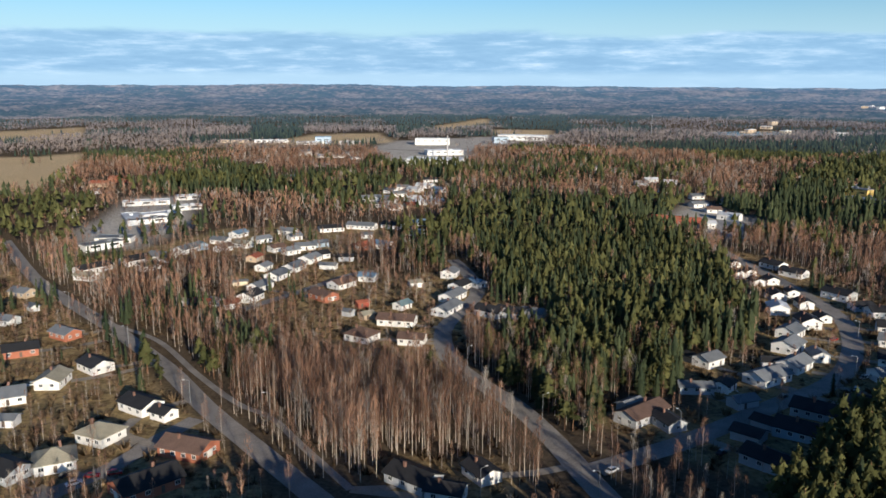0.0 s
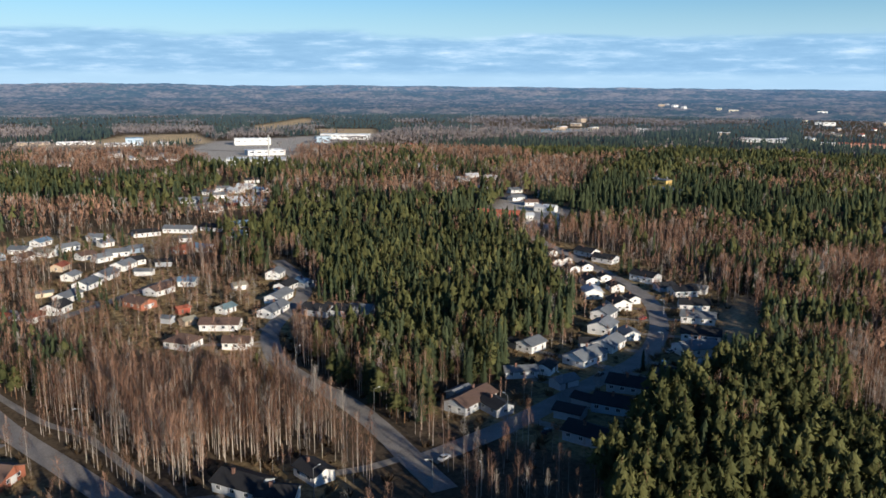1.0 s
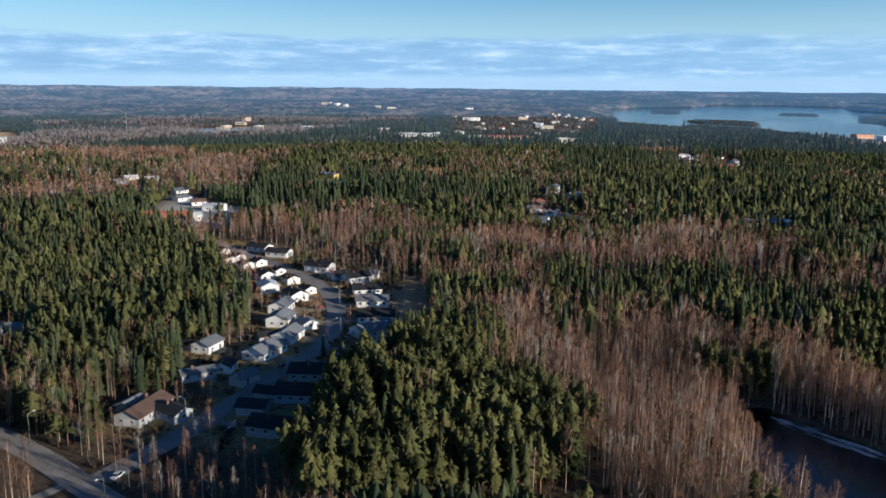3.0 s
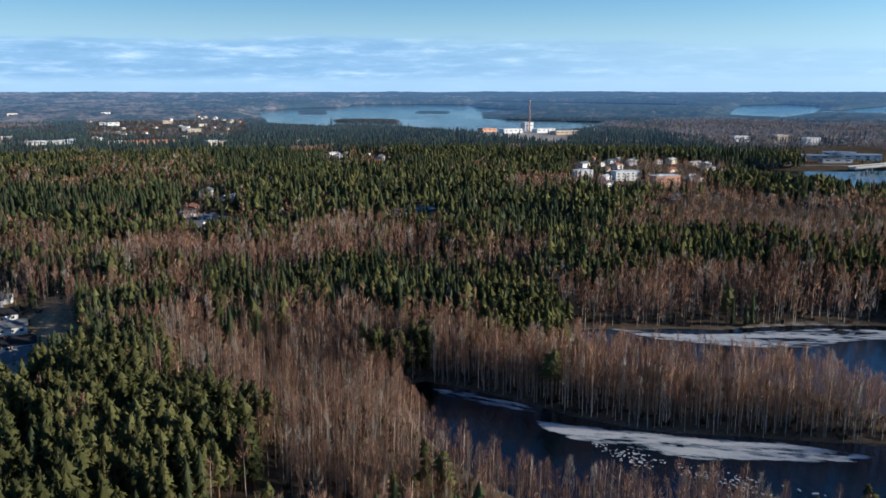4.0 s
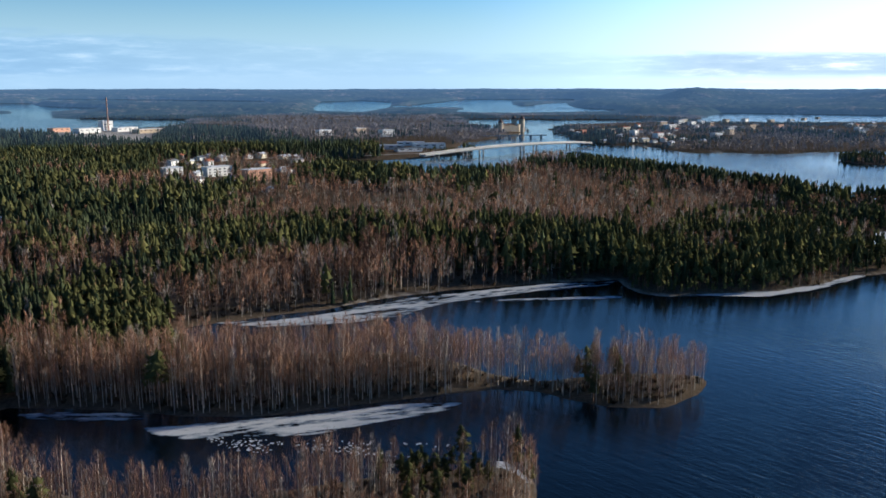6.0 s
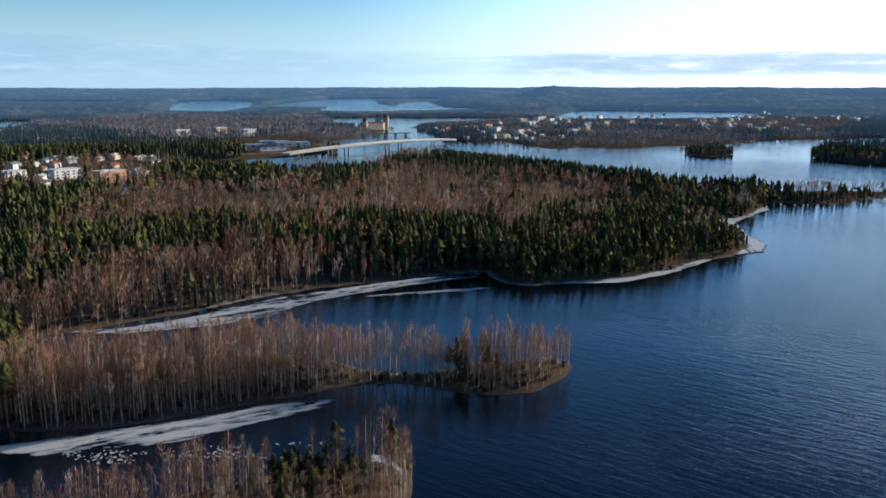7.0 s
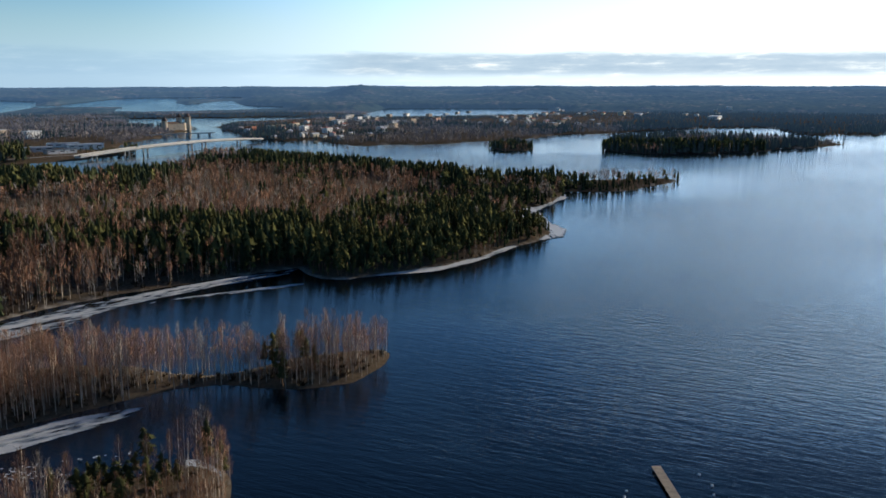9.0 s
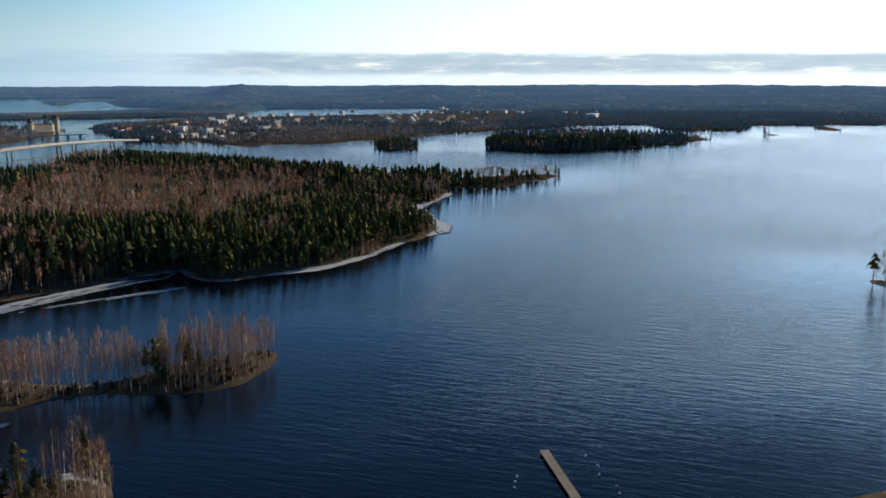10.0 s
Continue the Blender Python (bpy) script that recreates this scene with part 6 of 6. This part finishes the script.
# ---- ice ----
def ice(name, ring, axis, thin, label, cell=0.55, z=0.10, floes=False):
    """A rotten sheet of ice, in streaks along the shore."""
    xs, ys = [p[0] for p in ring], [p[1] for p in ring]
    g = np.meshgrid(np.arange(min(xs), max(xs), cell), np.arange(min(ys), max(ys), cell))
    x, y = g[0].ravel(), g[1].ravel()
    a = radians(axis)
    u, v = x * math.cos(a) + y * math.sin(a), -x * math.sin(a) + y * math.cos(a)
    d = signed(x, y, ring)
    streaks = 0.50 * fbm(u / 9, v, 3.4, 3) + 0.35 * fbm(u / 3.2 + 40, v + 90, 1.3, 3) + 0.15 * fbm(u / 7 + 11, v - 35, 0.8, 2)
    over = streaks + np.clip(d / 9, -0.3, 0.09) - 0.16 * (fbm(x, y, 26.0, 2) - 0.4) - thin
    if floes:
        over = np.where(np.random.RandomState(5).rand(len(x)) < 0.22 * np.clip((fbm(x, y, 9.0, 2) - 0.42) * 3, 0, 1), 0.1, -1.0)
    on = (over > -0.025) & (d > -2.0)
    x, y, over = x[on], y[on], over[on]
    c = cell / 2
    V = np.stack([np.stack([x + sx * c, y + sy * c, np.full(len(x), z)], -1) for sx, sy in ((-1, -1), (1, -1), (1, 1), (-1, 1))], 1)
    V[..., :2] += (fbm(V[..., 0] * 3.1, V[..., 1] * 2.7, 2.0, 2)[..., None] - 0.5) * cell
    mesh = mesh_from(name, V.reshape(-1, 3), np.arange(len(x) * 4).reshape(-1, 4), [ICE])
    mesh.attributes.new("crust", "FLOAT", "POINT").data.foreach_set("value", np.repeat(np.clip(0.1 + over * 7, 0, 1), 4).astype(np.float32))
    tagged(new(name, mesh), label, "ice", kind="stuff")


for k, (ring, axis, thin, label) in enumerate(ICES):
    ice("lake_ice", ring, axis, thin, label, z=(0.10 if k < 4 else 0.3) + 0.02 * k, floes=ring is ICE_J)

# ---- bridge ----
PALE = worn("pale_bridge_concrete", (0.60, 0.57, 0.52), 1.5, 0.2, 0.1, 0.8)

def road_bridge(a, b, rise):
    top = new("road_bridge")
    a, b = Vector(a), Vector(b)
    run = (b - a).to_2d().length
    top.matrix_world = pose(a.x, a.y, 0, 0, 0, math.degrees(math.atan2(b.y - a.y, b.x - a.x)))
    tagged(top, "long pale concrete road bridge on slender piers", "bridge")
    n = 40

    def deck_z(t):
        return a.z + (b.z - a.z) * t + rise * 4 * t * (1 - t)

    def ribbon(y0, y1, lo, hi):
        bm = bmesh.new()
        rows = []
        for i in range(n + 1):
            t = i / n
            rows.append([bm.verts.new((t * run, yy, deck_z(t) + zz)) for yy, zz in ((y0, lo), (y1, lo), (y1, hi), (y0, hi))])
        for p, q in zip(rows, rows[1:]):
            for i in range(4):
                bm.faces.new((p[i], p[(i + 1) % 4], q[(i + 1) % 4], q[i]))
        bm.faces.new(rows[0]), bm.faces.new(rows[-1][::-1])
        bmesh.ops.recalc_face_normals(bm, faces=bm.faces)
        return bm

    part("deck", ribbon(-7, 7, -0.9, 0.0), PALE, top, "pale concrete deck")
    part("girder", ribbon(-5, 5, -2.4, -0.92), PALE, top)
    part("roadway", ribbon(-5, 5, 0.004, 0.06), ASPHALT, top, "grey asphalt roadway")
    for s in (-1, 1):
        part("railing", ribbon(s * 6.8 - 0.08, s * 6.8 + 0.08, 0.01, 1.1), PALE, top, "pale railing")
    for t in (0.07, 0.22, 0.31, 0.55, 0.63, 0.85):
        for s in (-1, 1):
            bm = bmesh.new()
            tube(bm, (t * run + s * 4, 0, -4), (t * run + s * 4, 0, deck_z(t) - 2.3), 1.3, 1.0, 10)
            part("pier", bm, CONCRETE, top)


road_bridge((1150, 110, 6), (1420, -147, 6), 5.0)


def low_bridge(a, b):
    top = new("rail_bridge")
    a, b = Vector(a), Vector(b)
    run = (b - a).to_2d().length
    top.matrix_world = pose(a.x, a.y, 0, 0, 0, math.degrees(math.atan2(b.y - a.y, b.x - a.x)))
    tagged(top, "low dark steel rail bridge across the strait", "bridge")
    part("deck", box_bm(run / 2, 0, 4.4, run, 5, 0.6), STEEL, top)
    for s in (-1, 1):
        part("railing", box_bm(run / 2, s * 2.4, 5.3, run, 0.15, 1.1), STEEL, top)
    for i in range(6):
        part("pier", box_bm((i + 0.5) / 6 * run, 0, 0.5, 3, 6, 7.2), CONCRETE, top)


low_bridge((1596, 36, 0), (1628, -86, 0))

# ---- castle ----
def castle(x, y, yaw):
    top = new("castle")
    top.matrix_world = pose(x, y, 2.0, 0, 0, yaw) @ Matrix.Diagonal((1.06, 1.0, 1.0, 1))
    tagged(top, "medieval stone castle with three round towers", "castle")

    def tower(tx, ty, h, r):
        bm = bmesh.new()
        tube(bm, (tx, ty, -2), (tx, ty, h), r * 1.06, r, 20)
        t = part("tower", bm, STONE, top)
        bm = bmesh.new()
        tube(bm, (tx, ty, h), (tx, ty, h + 1.2), r + 0.7, r + 0.7, 20)
        tube(bm, (tx, ty, h + 1.2), (tx, ty, h + 8.5), r + 0.7, 0.2, 20)
        part("roof", bm, ROOFS["brown"], t, "dark conical tower roof")
        for a in range(5):
            bm = bmesh.new()
            box(bm, tx + math.cos(a * 1.256) * r, ty + math.sin(a * 1.256) * r, h - 3, 1.0, 1.0, 1.8)
            part("window", bm, GLASS, t)

    tower(-27, 0, 19, 5.2), tower(12, 6, 25, 5.2), tower(27, -1, 25, 5.6)
    for ax, ay, bx, by, h in ((-27, 0, 14, -6, 12), (14, -6, 27, -1, 14), (-27, 5, 12, 9, 12), (12, 9, 27, 3, 14), (-27, 0, -27, 5, 12)):
        run, turn = math.hypot(bx - ax, by - ay), math.atan2(by - ay, bx - ax)
        bm = bmesh.new()
        box(bm, (ax + bx) / 2, (ay + by) / 2, h / 2 - 1, run, 2.4, h + 2, turn)
        for i in range(int(run / 4)):
            t = (i + 0.5) / max(1, int(run / 4))
            box(bm, ax + (bx - ax) * t, ay + (by - ay) * t, h + 0.6, 1.6, 2.4, 1.2, turn)
        part("curtain_wall", bm, STONE, top)
    part("hall_wall", box_bm(-7, 2, 6, 32, 8, 15), STONE, top)
    bm = gable_roof(32, 8, 13.5, 3)
    bmesh.ops.translate(bm, verts=bm.verts, vec=(-7, 2, 0))
    part("hall_roof", bm, ROOFS["brown"], top, "brown tiled hall roof")


castle(1805, -20, -52)

# ---- chimneys and masts ----
def smokestack(x, y, h, r, mat, label):
    gx, gy, gz, k = [float(v) for v in placed(x, y, ground_at(x, y))]
    top = new("factory_chimney")
    top.matrix_world = pose(gx, gy, gz) @ Matrix.Diagonal((k, k, k, 1))
    tagged(top, label, "chimney")
    bm = bmesh.new()
    tube(bm, (0, 0, -1), (0, 0, h), r, r * 0.7, 14)
    part("shaft", bm, mat, top)
    bm = bmesh.new()
    tube(bm, (0, 0, h), (0, 0, h + 1.2), r * 0.85, r * 0.85, 14)
    part("crown_ring", bm, CONCRETE, top)
    for f in (0.45, 0.8):
        bm = bmesh.new()
        tube(bm, (0, 0, h * f), (0, 0, h * f + 0.4), r * 1.25, r * 1.25, 14)
        part("platform", bm, STEEL, top)


smokestack(1759, 849, 70, 1.9, worn("sooty_brick", (0.36, 0.22, 0.18), 2.0, 0.2, 0.2), "tall slender reddish factory chimney at the mill")
smokestack(6, 1190, 32, 1.4, CONCRETE, "pale factory chimney beside white halls")


def mast(x, y, h):
    gx, gy, gz, k = [float(v) for v in placed(x, y, ground_at(x, y))]
    top = new("radio_mast")
    top.matrix_world = pose(gx, gy, gz) @ Matrix.Diagonal((k, k, k, 1))
    tagged(top, "slender steel lattice radio mast", "mast")
    for a in range(3):
        bm = bmesh.new()
        c, s = math.cos(a * 2.094), math.sin(a * 2.094)
        tube(bm, (c * 1.2, s * 1.2, 0), (c * 0.3, s * 0.3, h), 0.16, 0.1, 5)
        part("leg", bm, STEEL, top)
    for i in range(9):
        bm = bmesh.new()
        z = h * (i + 1) / 10
        tube(bm, (0, 0, z), (0, 0, z + 0.25), 1.2 - 0.09 * i, 1.2 - 0.09 * i, 3)
        part("brace", bm, STEEL, top)


mast(407, 1631, 46)

# ---- street lamps ----
def street_lamp(x, y, turn):
    top = new("street_lamp")
    top.matrix_world = pose(x, y, ground_at(x, y), 0, 0, turn)
    tagged(top, "grey steel street lamp with a short arm", "street lamp", group="street lamps")
    bm = bmesh.new()
    tube(bm, (0, 0, -0.3), (0, 0, 8.6), 0.12, 0.08, 7)
    part("pole", bm, STEEL, top)
    bm = bmesh.new()
    tube(bm, (0, 0, 8.5), (1.6, 0, 8.9), 0.07, 0.06, 6)
    part("arm", bm, STEEL, top)
    part("lamp_head", box_bm(1.9, 0, 8.92, 0.8, 0.3, 0.16), TRIM, top, "pale flat lamp head")


street_lamp(9.6, 308.4, 30)
street_lamp(23.6, 288.8, 30)
street_lamp(33.1, 257.7, 20)
street_lamp(-57.5, 259.1, 200)
street_lamp(-87.2, 269.7, 200)
street_lamp(-132.5, 334.1, 200)
street_lamp(-182.0, 389.9, 200)
street_lamp(10.2, 204.0, 30)
street_lamp(53.9, 197.2, 90)
street_lamp(74.4, 242.6, 120)
street_lamp(98.2, 257.1, 120)
street_lamp(155.8, 296.5, 180)
street_lamp(180.2, 344.2, 180)
street_lamp(41.9, 203.8, 200)


# ---- cars ----
def car(x, y, yaw, paint, word, lift=0.2):
    top = new("car")
    top.matrix_world = pose(x, y, ground_at(x, y) + lift, 0, 0, yaw)
    tagged(top, f"{word} parked car with dark windows", "car", group="cars")
    bm = bmesh.new()
    box(bm, 0, 0, 0.62, 4.4, 1.78, 0.62)
    bmesh.ops.bevel(bm, geom=bm.edges[:], offset=0.14, segments=2, affect="EDGES")
    body = part("body", bm, paint, top)
    bm = bmesh.new()
    for v in box(bm, -0.2, 0, 1.17, 2.5, 1.6, 0.56):
        if v.co.z > 1.2:
            v.co.x, v.co.y = -0.2 + (v.co.x + 0.2) * 0.68, v.co.y * 0.84
    part("window_band", bm, GLASS, top, "dark car windows")
    part("car_roof", box_bm(-0.2, 0, 1.465, 1.66, 1.3, 0.05), paint, top)
    for sx in (-1, 1):
        for sy in (-1, 1):
            bm = bmesh.new()
            tube(bm, (sx * 1.35, sy * 0.72, 0.32), (sx * 1.35, sy * 0.93, 0.32), 0.32, 0.32, 14)
            part("wheel", bm, RUBBER, top)
        for sy in (-1, 1):
            part("headlight" if sx > 0 else "tail_light", box_bm(sx * 2.19, sy * 0.62, 0.74, 0.06, 0.34, 0.14), TRIM if sx > 0 else ROOFS["red"], top)


PAINT_WHITE = worn("white_car_paint", (0.75, 0.75, 0.74), 1.0, 0.3, 0.04, 0.25, 0.0, 0.5)
PAINT_RED = worn("red_car_paint", (0.34, 0.025, 0.02), 1.0, 0.3, 0.06, 0.25, 0.0, 0.5)
PAINT_DARK = worn("dark_car_paint", (0.04, 0.045, 0.055), 1.0, 0.3, 0.06, 0.25, 0.0, 0.5)
car(-149.9, 286.6, 60, PAINT_WHITE, "white")
car(-105.9, 215.6, 40, PAINT_DARK, "dark grey")
car(-101.8, 211.0, 40, PAINT_WHITE, "white")
car(-98.6, 215.3, 10, PAINT_RED, "red")
car(-92.9, 217.0, 15, PAINT_RED, "red")
car(-163.2, 376.3, 128, PAINT_DARK, "dark")
car(48.6, 219.8, 40, PAINT_WHITE, "white")
car(149.3, 282.4, 60, PAINT_WHITE, "white")
car(158.6, 295.4, 30, PAINT_WHITE, "pale")
car(169.2, 343.1, 30, PAINT_RED, "dark red")
car(200.6, 414.0, 100, PAINT_WHITE, "white")
car(119.7, 274.9, 40, PAINT_DARK, "dark")
car(83.2, 229.5, 40, PAINT_DARK, "dark")


# ---- jetty and buoys ----
def jetty(x0, y0, x1, y1, width=2.4):
    run = math.hypot(x1 - x0, y1 - y0)
    top = new("jetty")
    top.matrix_world = pose(x0, y0, 0, 0, 0, math.degrees(math.atan2(y1 - y0, x1 - x0)))
    tagged(top, "long weathered wooden swimming jetty on posts", "jetty")
    me = shared("plank", lambda: box_bm(0, 0, 0, 0.235, width, 0.05), DECK)
    n = int(run / 0.25)
    for i in range(n):
        fixed("plank", me, top, pose((i + 0.5) * 0.25, 0.02 * math.sin(i * 7.1), 0.72, 0, 0, 0))
    for s in (-1, 1):
        part("beam", box_bm(run / 2, s * (width / 2 - 0.2), 0.58, run, 0.16, 0.22), DECK, top)
        for i in range(int(run / 4) + 1):
            bm = bmesh.new()
            tube(bm, (min(run - 0.2, i * 4 + 0.2), s * (width / 2 - 0.2), -3), (min(run - 0.2, i * 4 + 0.2), s * (width / 2 - 0.2), 0.47), 0.12, 0.12, 8)
            part("post", bm, DECK, top)


jetty(176.6, -112.0, 121.3, -95.6)


def buoy(x, y):
    top = new("buoy")
    top.matrix_world = pose(x, y, 0)
    tagged(top, "small white swimming-area buoy floating on the lake", "buoy", group="buoys")
    bm = bmesh.new()
    bmesh.ops.create_uvsphere(bm, u_segments=12, v_segments=8, radius=0.35, matrix=Matrix.Translation((0, 0, 0.12)))
    part("float", bm, TRIM, top)
    bm = bmesh.new()
    tube(bm, (0, 0, 0.4), (0, 0, 0.6), 0.05, 0.05, 6)
    part("ring", bm, STEEL, top)


buoy(169.9, -120.4)
buoy(163.9, -119.9)
buoy(159.7, -117.3)
buoy(153.0, -117.5)
buoy(149.8, -115.8)
buoy(168.1, -98.4)
buoy(165.8, -96.5)
buoy(163.3, -94.9)
